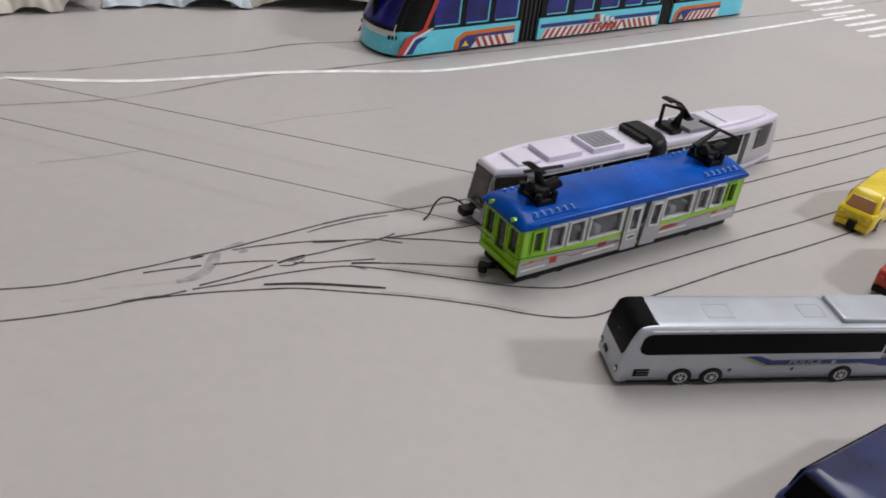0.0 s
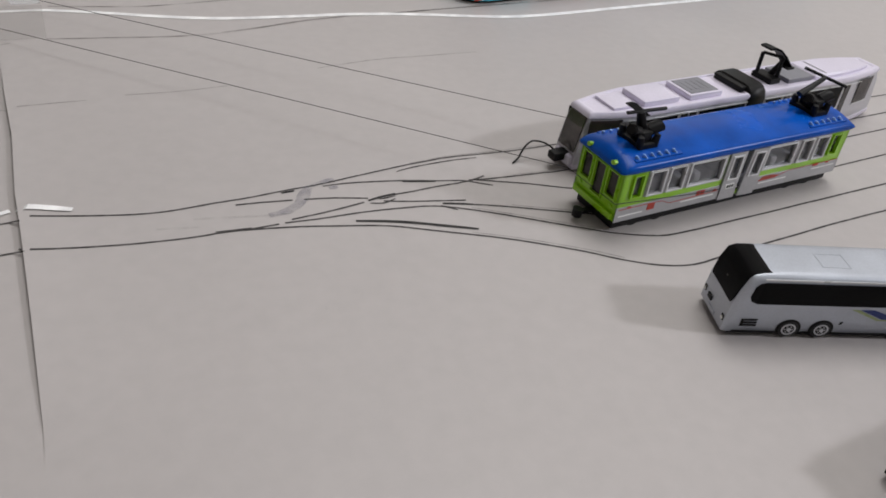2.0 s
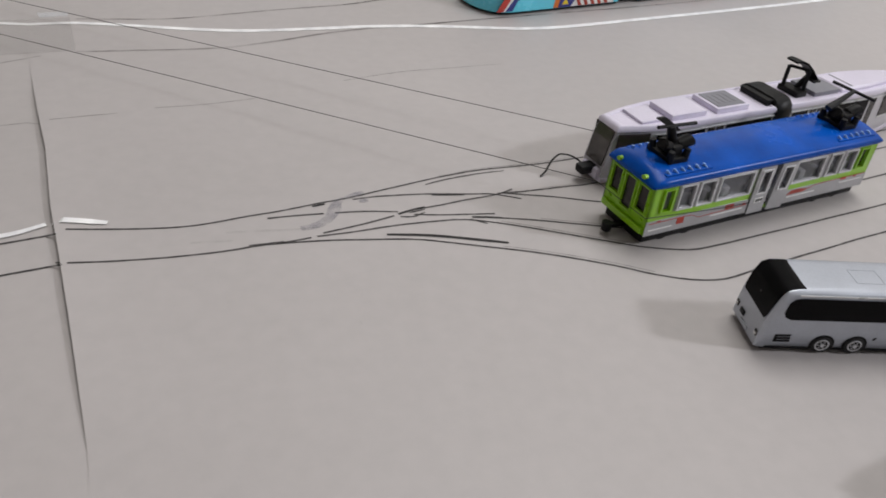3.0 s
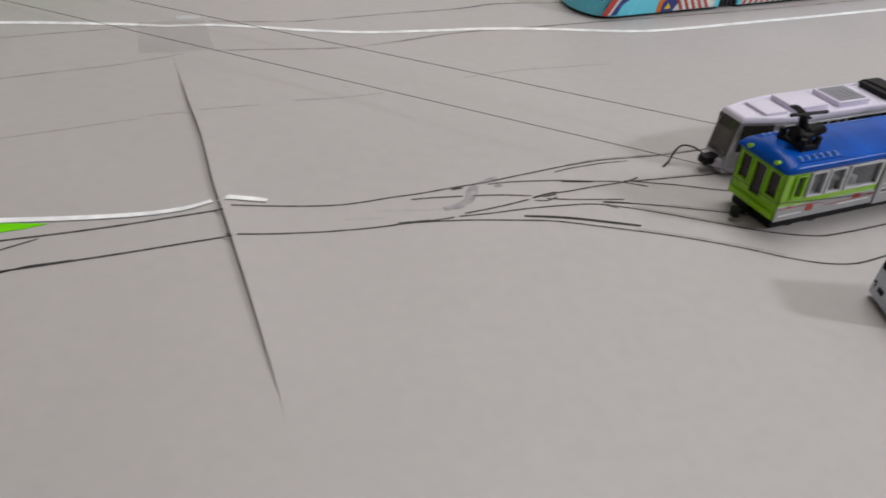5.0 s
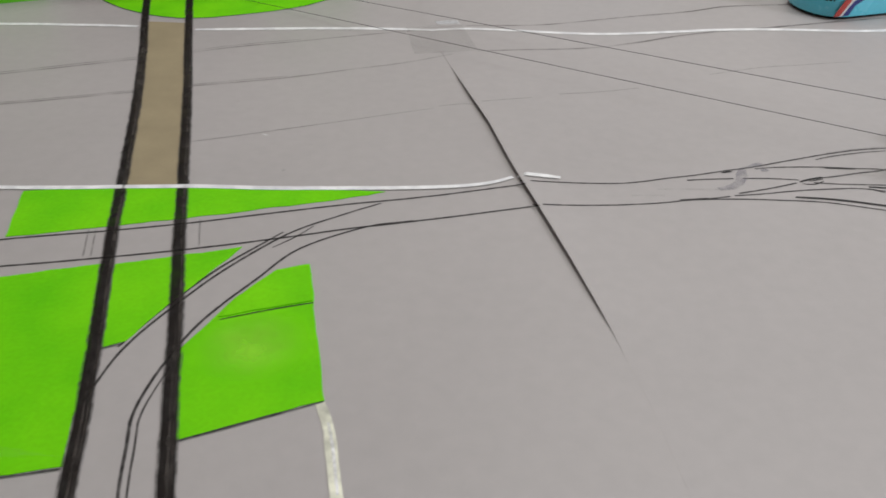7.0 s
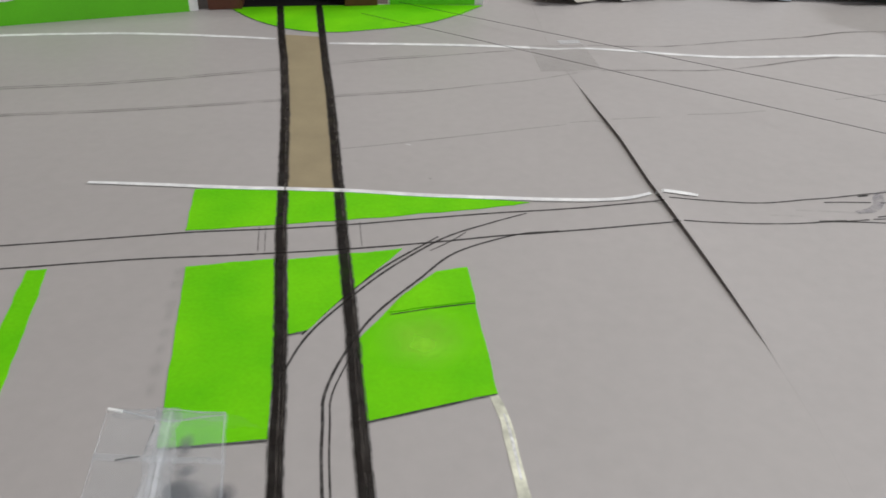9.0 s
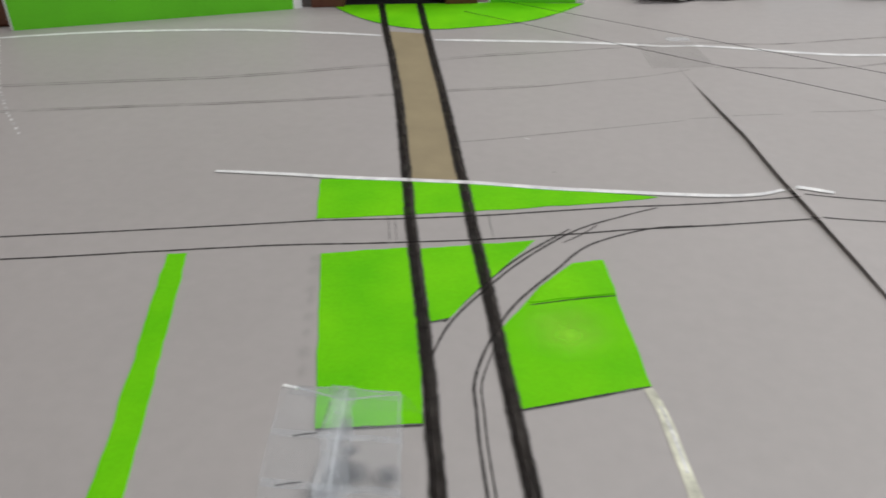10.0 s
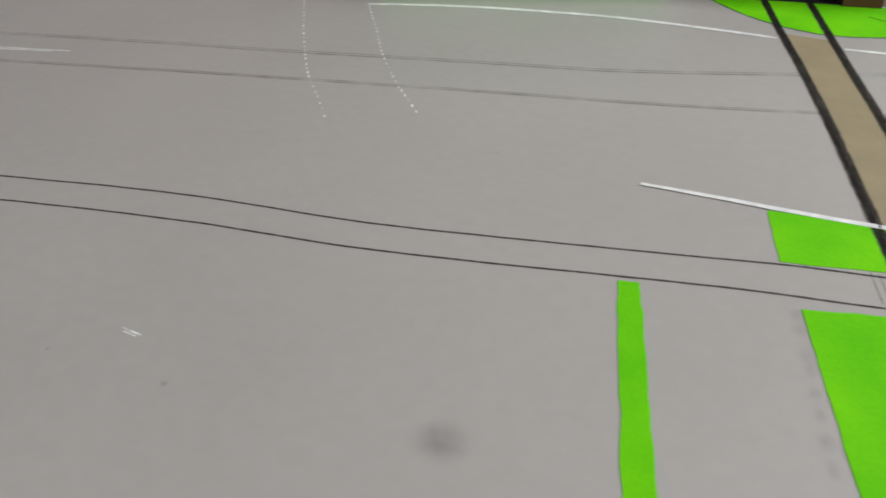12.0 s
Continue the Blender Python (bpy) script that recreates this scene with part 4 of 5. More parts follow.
def coach(x, y, turn):
    t = thing("coach", "silver die-cast police coach with black windows and blue stripe", "bus", x, y, 0.5, turn, scale=(0.905, 1.12, 0.826))
    L, W = 124.0, 8.8

    def hw(a):
        d = min(a, L - a)
        return W * min(1.0, 0.92 + 0.08 * math.sqrt(min(1, d / 1.6)))

    part("body", stacked([(1.6, 0.9, 0, 0), (2.6, 0.1, 0, 0), (9, 0, 0.3, 0), (16, 0, 0.9, 0.6), (23.0, 0.05, 2.2, 1.5), (28.0, 0.2, 3.8, 3), (29.3, 0.8, 4.8, 5), (29.9, 1.8, 6.0, 7), (30.1, 3.4, 7.5, 8)], L, hw, 26), BUS_SILVER, t, smooth=True)
    part("underbody", block(3, L - 3, -7.8, 7.8, 0.6, 3.4, 0.4), BLACK, t)
    for s in (-1, 1):
        part("window_band", band(9.5, 106, 16.6, 27.0, lambda a: W - 0.3, s, 0.35, 4, 0.5, lean=0.6), DARK_GLASS, t, "black glass side window band")
        part("window_band", side_sheet([(6.2, 20.0), (7.2, 17.8), (9.7, 16.6), (10.3, 27.0), (8.2, 26.4), (6.8, 24.6)], s * (W - 0.3), s * 0.35), DARK_GLASS, t)
        part("front_window", band(107, 121, 9.0, 27.0, lambda a: W - 0.3, s, 0.3, 3, 0.5), DARK_GLASS, t)
        part("eave_trim", band(9.5, 117, 27.8, 28.5, lambda a: W - 0.42, s, 0.3, 3), SILVER_BRIGHT, t)
        part("stripe", side_sheet([(50, 15.1), (55.5, 15.1), (61, 12.9), (118, 12.9), (118, 8.4), (108, 9.4), (98, 11.0), (59.5, 10.7)], s * W, s * 0.18), BUS_BLUE, t, "dark blue printed stripe")
        part("stripe_edge", side_sheet([(46.5, 15.1), (49.4, 15.1), (59, 10.4), (98, 10.6), (98, 10.1), (58, 9.8)], s * W, s * 0.14), PALE_GREEN, t, "pale green edging line")
        part("lower_trim", band(4, 118, 2.5, 3.1, lambda a: W, s, 0.15, 3), BLACK, t)
        for k, z in enumerate((5.6, 7.0, 8.4)):
            part("vent", side_sheet([(6.4, z), (12.4 - 0.3 * k, z), (12.4, z + 0.8), (6.4, z + 0.8)], s * W, s * 0.2), BLACK, t, "black side vent")
        part("vent", side_sheet([(6.2, 5.6), (7.2, 5.6), (7.2, 9.2), (6.2, 9.2)], s * W, s * 0.2), BLACK, t)
        for a in (44, 70):
            part("flap_lock", side_sheet([(a, 7.4), (a + 0.9, 7.6), (a + 1.3, 8.8), (a + 0.4, 8.6)], s * W, s * 0.2), BLACK, t)
        for a in (25.3, 38.0, 92.5):
            arch = [(a + 4.75 * math.cos(v), 4.6 + 4.75 * math.sin(v)) for v in np.linspace(-0.3, math.pi + 0.3, 14)]
            part("wheel_arch", side_sheet([(p, max(q, 2.6)) for p, q in arch], s * W, s * 0.12), BLACK, t)
            wheel(t, a, s * (W - 0.9), 4.6, 4.3, 2.4, s, RUBBER, RIM)
    lettering("lettering", "POLICE", 3.7, 68.0, -W - 0.22, 10.95, DULL_PRINT, t)
    part("emblem", side_sheet([(87.0 + (1.25 if q % 2 == 0 else 0.7) * math.cos(q * math.pi / 6), 11.9 + (1.25 if q % 2 == 0 else 0.7) * math.sin(q * math.pi / 6)) for q in range(12)], -W - 0.18, -0.12), DULL_PRINT, t, "small pale star")
    # rear: dark glass that wraps over the roof edge
    ring = []
    for z, xx, w in ((15.6, 0.85, 7.0), (17.5, 1.15, 7.6), (23.0, 2.2, 7.9), (28.0, 3.85, 7.8), (29.7, 6.0, 7.3), (30.25, 11.5, 6.8)):
        ring.append([(xx - 0.35, -w, z + 0.1), (xx - 0.35, w, z + 0.1), (xx + 1.4, w, z - 0.5), (xx + 1.4, -w, z - 0.5)])
    part("rear_window", loft(ring), DARK_GLASS, t, "black rear window wrapping onto the roof", smooth=True)
    part("badge", rod((1.4, 0, 21.5), (2.6, 0, 21.6), 0.4, 10), SMOKED, t)
    for s in (-1, 1):
        part("tail_lamp", block(-0.1, 1.0, s * 6.9 - 0.75, s * 6.9 + 0.75, 6.6, 9.2, 0.3), SMOKED, t, "small dark red tail lamp")
        part("reverse_lamp", rod((-0.35, s * 6.9, 7.6), (0.4, s * 6.9, 7.6), 0.62, 12), PALE, t, smooth=True)
    part("rear_vent", block(-0.3, 0.5, 1.5, 4.2, 6.4, 8.6, 0.2), BLACK, t)
    part("number_panel", block(-0.25, 0.5, -2.4, 2.4, 3.4, 5.0, 0.2), BUS_SILVER, t)
    part("roof_unit", block(86, 113, -6.6, 6.6, 29.4, 32.0, 1.2, 3), BUS_SILVER, t, "raised silver roof unit", smooth=True)
    for a, b in ((33, 44), (72, 82)):
        bm = bmesh.new()
        for x0, x1, y0, y1 in ((a, b, -3.6, -3.2), (a, b, 2.8, 3.2), (a, a + 0.5, -3.2, 2.8), (b - 0.5, b, -3.2, 2.8)):
            bmesh.ops.create_cube(bm, size=1, matrix=Matrix.Translation(((x0 + x1) / 2, (y0 + y1) / 2, 30.14)) @ Matrix.Diagonal((x1 - x0, y1 - y0, 0.16, 1)))
        part("roof_hatch", bm, BUS_SILVER, t, "thin raised outline of a roof hatch")
    return t


coach(227.9, -79.7, -7.95)


# ---- long blue tram ----
def blue_tram(x, y, turn):
    t = thing("low_floor_tram", "large cyan plastic low-floor tram with blue windows and hazard stripes", "tram", x, y, 0.5, turn, scale=(1.080, 1.1, 0.955))
    L, W = 345.0, 23.0

    def hw(a):
        d = max(0.0, min(a - 6, L - a))
        return W * (1 - (1 - min(1.0, d / 19.0)) ** 2.3) ** (1 / 2.1)

    cars = ((6, 105), (121, 237), (250, L))
    for k, (a, b) in enumerate(cars):
        def h(v, lo=a):
            return hw(lo + v)
        n = b - a
        f, r = (1 if k == 0 else 0), (1 if k == 2 else 0)
        for nm, mat, lv, lab in (("underbody", BLACK, [(0.6, 0.8, 0, 0), (2.2, 0.3, 0, 0)], "black lower edge"), ("lower_body", CYAN, [(2.0, 0, 0, 0), (9, 0, 0.6, 0.6), (17.8, 0.1, 2.2, 2.2)], "cyan lower body"),
                                ("window_zone", BLACK, [(17.7, 0.5, 2.4, 2.4), (30, 0.6, 7, 7), (44, 1.0, 14, 14)], "black window zone"), ("roof", CYAN, [(43.9, 0.6, 14, 14), (50, 1.0, 18, 18), (55, 4, 24, 24), (56.5, 8, 30, 30)], "cyan roof")):
            bm = stacked([(z, i, fr * f, ta * r) for z, i, fr, ta in lv], n, h, 22)
            bmesh.ops.translate(bm, vec=(a, 0, 0), verts=bm.verts[:])
            part(nm, bm, mat, t, lab, smooth=True)
    for a, b in ((104, 122), (236, 251)):
        part("bellows", block(a, b, -20.5, 20.5, 2, 52, 0.5), RUBBER, t, "black folded bellows")
        for q in range(5):
            c = a + 1.6 + (b - a - 4) * q / 4
            part("bellows_fold", panel(-21.6, 21.6, 1.5, 53, [(-20.2, 20.2, 3, 51)], c, c + 1.5, "x"), RUBBER, t)
    # windscreen, silver surround and lamps on the nose
    def nose_plate(name, z0, z1, w0, w1, off, mat, label):
        ring = []
        for i in range(5):
            z = z0 + (z1 - z0) * i / 4
            sh = 2.2 * min(1, z / 17.8) + max(0, z - 17.8) * 0.45
            w = w0 + (w1 - w0) * i / 4
            pts = []
            for j in range(11):
                yy = w * (2 * j / 10 - 1)
                lo, hi = 6.0, 25.0
                for _ in range(18):
                    mid = (lo + hi) / 2
                    lo, hi = (mid, hi) if hw(mid) < abs(yy) else (lo, mid)
                pts.append((hi + sh, yy))
            ring.append([(px - off, py, z) for px, py in pts] + [(px + 1.6, py, z) for px, py in pts[::-1]])
        return part(name, loft(ring), mat, t, label, smooth=True)
    nose_plate("nose_surround", 13.5, 22.0, 18.0, 17.5, 0.4, SILVER_BRIGHT, "silver band under the windscreen")
    nose_plate("windscreen_frame", 17.5, 44.0, 19.5, 17.5, 0.65, BLACK, "black windscreen frame")
    nose_plate("windscreen", 20.0, 44.2, 16.5, 15.5, 0.95, BLUE_GLASS, "deep blue windscreen")
    part("windscreen_post", block(9.0, 15.0, -1.0, 1.0, 20, 42, 0.4), BLACK, t)
    for s in (-1, 1):
        for q in range(3):
            part("lamp_mark", block(11.0 + 1.6 * q, 12.2 + 1.6 * q, s * (15.8 + 1.3 * q) - 0.8, s * (15.8 + 1.3 * q) + 0.8, 12.0, 14.6, 0.2), BLACK, t, "black lamp marking")
        y0 = s * W
        # cab side flash
        flash = ((RED, [(13, 3), (17.5, 3), (24, 14), (36, 19.5), (31, 19.5), (19, 14.5)]), (PALE, [(17.5, 3), (19, 3), (25.5, 13), (38, 19.3), (36, 19.5), (24, 14)]), (NAVY, [(19, 3), (24, 3), (27, 9.5), (34, 14), (28, 13.6), (25, 12.4)]))
        for m, pts in flash:
            part("flash", side_sheet(pts, s * (W - 0.05), s * 0.35), m, t, "red, white and blue printed flash")
        part("door_post", side_sheet([(30, 19), (33, 19), (42, 44), (39, 44)], s * (W - 0.5), s * 0.7), RED, t)
        for a, b in ((38, 56), (61, 78), (83, 101), (126, 143), (150, 167), (174, 191), (198, 214), (219, 233), (255, 272), (278, 294), (300, 316)):
            w = part("window", side_sheet([(a, 20.2), (b, 20.2), (b, 43), (a, 43)], s * (W - 0.7), s * 0.35), BLUE_GLASS, t, "deep blue glossy window")
            part("window_trim", side_sheet([(b, 20.2), (b + 0.9, 20.2), (b + 0.9, 43), (b, 43)], s * (W - 0.7), s * 0.5), CYAN, w)
            part("window_trim", side_sheet([(a + 1, 20.0), (b, 20.0), (b, 20.8), (a + 1, 20.8)], s * (W - 0.7), s * 0.5), CYAN, w)
        # wheel panels with orange arches and red and white hazard stripes
        for a, b, arch in ((54, 103, True), (123, 236, False), (252, 306, True)):
            if arch:
                part("arch", side_sheet([(a, 2.2), (a + 1, 10), (a + 7, 14.4), (b - 2, 15.2), (b - 2, 2.2)], y0, s * 0.2), ORANGE, t, "orange printed arch")
                part("arch_fill", side_sheet([(a + 3.5, 2.3), (a + 4.5, 9), (a + 9, 11.6), (b - 2.2, 12.4), (b - 2.2, 2.3)], y0, s * 0.3), NAVY, t)
                part("warning_sign", side_sheet([(a + 6, 4.2), (a + 11, 4.2), (a + 8.5, 8.2)], y0, s * 0.45), YELLOW, t, "yellow warning triangle")
                lo = a + 13
            else:
                part("blue_band", side_sheet([(a, 10.4), (b, 10.4), (b, 13.2), (a, 13.2)], y0, s * 0.2), NAVY, t, "blue printed band")
                lo = a
            hi = b - 2.4
            part("stripe_field", side_sheet([(lo, 2.4), (hi, 2.4), (hi, 9.8), (lo + 5, 9.8)], y0, s * 0.38), PALE, t, "white hazard field")
            for q in range(int((hi - lo - 6) / 5.2)):
                c = lo + 2 + 5.2 * q
                if a < 100 or (a < 200 and c > 195):
                    part("hazard_stripe", side_sheet([(c + 3.8, 2.5), (c + 6.3, 2.5), (c + 2.5, 9.7), (c, 9.7)], y0, s * 0.5), RED_PRINT, t)
                    continue
                part("hazard_stripe", side_sheet([(c, 2.5), (c + 2.5, 2.5), (c + 6.3, 9.7), (c + 3.8, 9.7)], y0, s * 0.5), RED_PRINT, t)
    lettering("lettering", "TRAM", 8.6, 168, -W - 0.65, 3.6, RED_PRINT, t, 0.15)
    for q in range(5):
        part("skyline", side_sheet([(166 + 5 * q, 10.5), (169.6 + 5 * q, 10.5), (169.6 + 5 * q, 12.8 + 1.3 * (q * 7 % 4)), (166 + 5 * q, 12.8 + 1.3 * (q * 7 % 4))], -W, -0.5), RED_PRINT if q < 2 else PALE, t)
    return t


blue_tram(201.3, 237.0, 18.0)


# ---- small cars at the edge of the yard ----
def small_car(name, label, x, y, turn, L, w, h, hood, paint, glass, lamps=PALE, top=0.84):
    t = thing(name, label, "toy car", x, y, 0.5, turn, scale=(0.95, 1.05, 0.87))
    flat = lambda a: w / 2 * (0.88 + 0.12 * math.sqrt(min(1, min(a, L - a) / 3)))
    part("body", stacked([(2.0, 0.5, 0, 0), (3.0, 0, 0, 0), (h * 0.5, 0, 0.4, 0.4), (h * 0.56, 0.5, 1.0, 1.0)], L, flat, 14), paint, t, smooth=True)
    cab = stacked([(h * 0.54, 0.6, hood, 1), (h * 0.9, 1.6, hood + 4.5, 2.5), (h, 3.0, hood + 6.5, 4)], L, flat, 14)
    part("cab", cab, paint, t, smooth=True)
    part("windscreen", loft([[(hood + d, yy, z) for d, yy in ((e - 0.35, -q), (e - 0.35, q), (e + 1, q), (e + 1, -q))] for z, e, q in ((h * 0.58, 0.6, w / 2 - 2.4), (h * top, 3.8 + 12 * max(0, top - 0.9), w / 2 - 3.2))]), glass, t, "tinted windscreen")
    for s in (-1, 1):
        part("side_window", side_sheet([(hood + 4, h * 0.6), (L - 5, h * 0.6), (L - 6, h * 0.86), (hood + 7, h * 0.86)], s * (w / 2 - 1.2), s * 0.35), glass, t)
        part("head_lamp", block(-0.5, 0.6, s * (w / 2 - 2.6) - 1.1, s * (w / 2 - 2.6) + 1.1, h * 0.34, h * 0.46, 0.3), lamps, t)
        for a in (L * 0.2, L * 0.78):
            wheel(t, a, s * (w / 2 - 0.7), h * 0.2, h * 0.19, 2.2, s, RUBBER, CHROME)
    if paint is YELLOW:
        part("coupling_slot", block(-1.6, 0.4, -2.2, 1.8, 1.2, h * 0.3, 0.3), BLACK, t, "black slot in the front bumper")
    part("bumper", block(-1.0, 1.6, -w / 2 + 0.8, w / 2 - 0.8, 2.0, h * 0.24, 0.5), BLACK if paint is not YELLOW else YELLOW, t)
    return t


small_car("yellow_truck", "bright yellow toy van with brown tinted windscreen", 392.2, -7.3, 28.8, 53.5, 17, 21, 2.5, YELLOW, AMBER_GLASS, YELLOW)
small_car("dark_blue_van", "glossy dark blue toy van on the grey card", 248.6, -161.2, 15.4, 76, 26, 23, 1.0, DEEP_BLUE, DARK_GLASS, PALE, 0.97)
small_car("red_car", "red toy car with black bumper beside the coach", 369.4, -63.6, 28.0, 57, 22, 23, 5.0, RED, DARK_GLASS, RED)

# ---- thread looped round the tramcar, pulled from behind ----
def thread(pts):
    bm = bmesh.new()
    v = [Vector(p) for p in pts]
    for a, b in zip(v, v[1:]):
        rod(a, b, 0.16, 5, bm)
    return bm


bm = thread([(-179.9, 249.9, 1.0), (203.0, -2.0, 13.3), (210.5, -31.5, 14.8), (252.2, -20.0, 11.0), (332.5, 4.5, 7.0), (333.0, 30.5, 7.8), (293.5, 27.0, 17.4), (216.5, 40.0, 13.9), (-167.3, 284.0, 1.8)])
tagged(part("pull_thread", bm, THREAD), "thin dark thread looped round the tramcar and drawn tight", "thread")

# ---- tunnel mouth, boards and clutter behind the card ----
g = thing("tunnel_portal", "dark brown wooden tunnel mouth with a black opening", "portal", -294.6, 248.0, 0, 11.6, scale=(0.985, 1.1, 0.945))
part("post", block(0, 25, 0, 70, 0, 62, 0.8), WOOD, g)
part("post", block(102, 127, 0, 70, 0, 62, 0.8), WOOD, g)
part("lintel", block(25, 102, 2, 70, 46, 62, 0.8), WOOD, g)
part("tunnel_back", block(24, 103, 66, 69.5, 0, 60, 0), DARK_INSIDE, g, "black tunnel inside")
part("tunnel_floor", block(25, 102, 4, 66, 0.2, 0.6, 0), DARK_INSIDE, g)
part("tunnel_roof", block(25, 102, 4, 66, 44, 46, 0), DARK_INSIDE, g)


def hill_board(x, y, turn, length, tall, label):
    b = thing("hill_board", label, "painted board", x, y, 0, turn, scale=(1.06, 1, 0.94))
    part("board", block(0, length, 0, 2.4, 0, tall, 0.3), PALE, b, "white card board")
    part("green_field", block(1.5, length - 6, -0.35, 0.2, 0.0, tall - 4, 0.1), GREEN_DARK, b, "painted bright green field")
    return b


b = hill_board(-489.5, 168.8, 22.3, 192, 60, "upright white board painted bright green with pale clouds")
for cx, cz, rx in ((70, 26, 17), (128, 30, 20), (28, 33, 14)):
    bm = bmesh.new()
    f = [bm.verts.new((cx + rx * math.cos(v), -0.5, cz + rx * 0.5 * math.sin(v))) for v in np.linspace(0, 2 * math.pi, 25)[:-1]]
    back_ring = [bm.verts.new((q.co.x, -0.2, q.co.z)) for q in f]
    bm.faces.new(f)
    for i in range(24):
        bm.faces.new((f[i], back_ring[i], back_ring[(i + 1) % 24], f[(i + 1) % 24]))
    part("cloud", bm, PALE, b, "pale painted oval")
hill_board(-164.8, 276.6, 6.5, 68, 48, "small upright white board painted bright green")
k = thing("wooden_block", "dark brown wooden block behind the card", "block", -582.2, 147.4, 0, 19.8, scale=(1.03, 1.1, 0.94))
part("body", block(0, 96, 0, 60, 0, 60, 2.0), WOOD, k)


def crumpled(name, label, x, y, turn, lx, ly, tall, mat, seed, arches=()):
    """A heap of crumpled sheet: deep folds over fine creases. arches: stretches of the front hem (middle, half width, height) that stand off the card."""
    bm = bmesh.new()
    nx, ny = 110, 44
    rows = []
    for j in range(ny + 1):
        row = []
        for i in range(nx + 1):
            u, v = i / nx, j / ny
            p = Vector((u * lx * 0.030 + seed, v * ly * 0.045 + 0.6 * noise.noise(Vector((u * 3, v * 2, seed))), seed * 1.7))
            ridge = 1 - abs(noise.noise(p * 0.55)) * 2
            fold = 1 - abs(noise.noise(p * 1.5 + Vector((3, 1, 9)))) * 2
            crease = 1 - abs(noise.noise(Vector((p.x * 2.2 + p.y, p.y * 3.1 - p.x, seed)))) * 2
            edge = max(0.0, min(1, 5 * u + 0.2 * noise.noise(p * 3), 5 * (1 - u) + 0.2 * noise.noise(p * 2.7), 1.9 * v, 4 * (1 - v)))
            hem = sum(h * max(0.0, 1 - ((u - m) / w) ** 2) ** 0.7 for m, w, h in arches)
            z = hem + tall * edge ** 0.62 * (0.38 + 0.30 * ridge + 0.24 * fold + 0.14 * crease + 0.08 * noise.noise(p * 6))
            wave = (9 * noise.noise(Vector((u * lx * 0.017 + seed, 0.3, 2))) + 4.0 * noise.noise(Vector((u * lx * 0.05 + seed, 0.5, 4))) + 1.2 * noise.noise(Vector((u * lx * 0.2 + seed, v * 20, 8)))) * (1 - v) ** 2
            side = 7 * noise.noise(Vector((v * 3 + seed, 1.0, u * 0.5))) * (abs(2 * u - 1) ** 6)
            curl = (1.2 + 3 * abs(noise.noise(Vector((u * lx * 0.04, 3, seed))))) * (v < 0.03)
            row.append(bm.verts.new((u * lx + side + 3 * noise.noise(p * 2.1), v * ly + wave, max(0.3, z, curl))))
        rows.append(row)
    for a, b2 in zip(rows, rows[1:]):
        for i in range(nx):
            bm.faces.new((a[i], a[i + 1], b2[i + 1], b2[i]))
    ob = part(name, bm, mat, smooth=True)
    ob.matrix_world = pose(x * MM, y * MM, 0.4 * MM, 0, 0, turn)
    return tagged(ob, label, "cloth")


CLOTH = material("pale_cloth", (0.46, 0.45, 0.37), 0.85, spread=0.15, size=30, grain=0.05, bump=0.3)
CLOTH_BLUE = material("pale_blue_sheet", (0.52, 0.58, 0.64), 0.5, spread=0.12, size=30, bump=0.2)
CLOTH_TAN = material("beige_cloth", (0.50, 0.47, 0.42), 0.85, spread=0.18, size=35, bump=0.3)
crumpled("crumpled_cloth", "crumpled beige cloth heap behind the card", -52.0, 284, 14, 96, 80, 40, CLOTH_TAN, 2.3, ((0.12, 0.2, 9), (0.58, 0.12, 5), (0.9, 0.14, 10)))
crumpled("crumpled_sheet", "crumpled pale blue plastic sheet behind the card", 42.0, 313, 2.0, 100, 80, 39, CLOTH_BLUE, 5.1, ((0.72, 0.2, 8),))
crumpled("crumpled_cloth", "crumpled off-white cloth heap behind the card", 128, 313, 4, 200, 90, 43, CLOTH, 8.4, ((0.32, 0.24, 10), (0.75, 0.2, 7)))

# ---- clear tape on the joint, plastic bag on the lawn ----
CLEAR = material("clear_film", (0.62, 0.66, 0.70), 0.12, alpha=0.22, clear=0.8)
TAPE = material("grey_tape_film", (0.30, 0.285, 0.27), 0.3, alpha=0.26, clear=0.1)
tagged(part("adhesive_tape", stroke([(-54, 171), (-37, 174), (-17.5, 178)], 47, lift=0.3, rough=0.02, step=9.0), TAPE), "translucent grey adhesive tape over the card joint", "tape")
tagged(part("adhesive_tape", slab([(-39.4, 205.7), (-25.4, 209), (-23, 202.3), (-37, 199)], 0.7, 0.85), CLEAR), "small glossy scrap of clear tape", "tape")


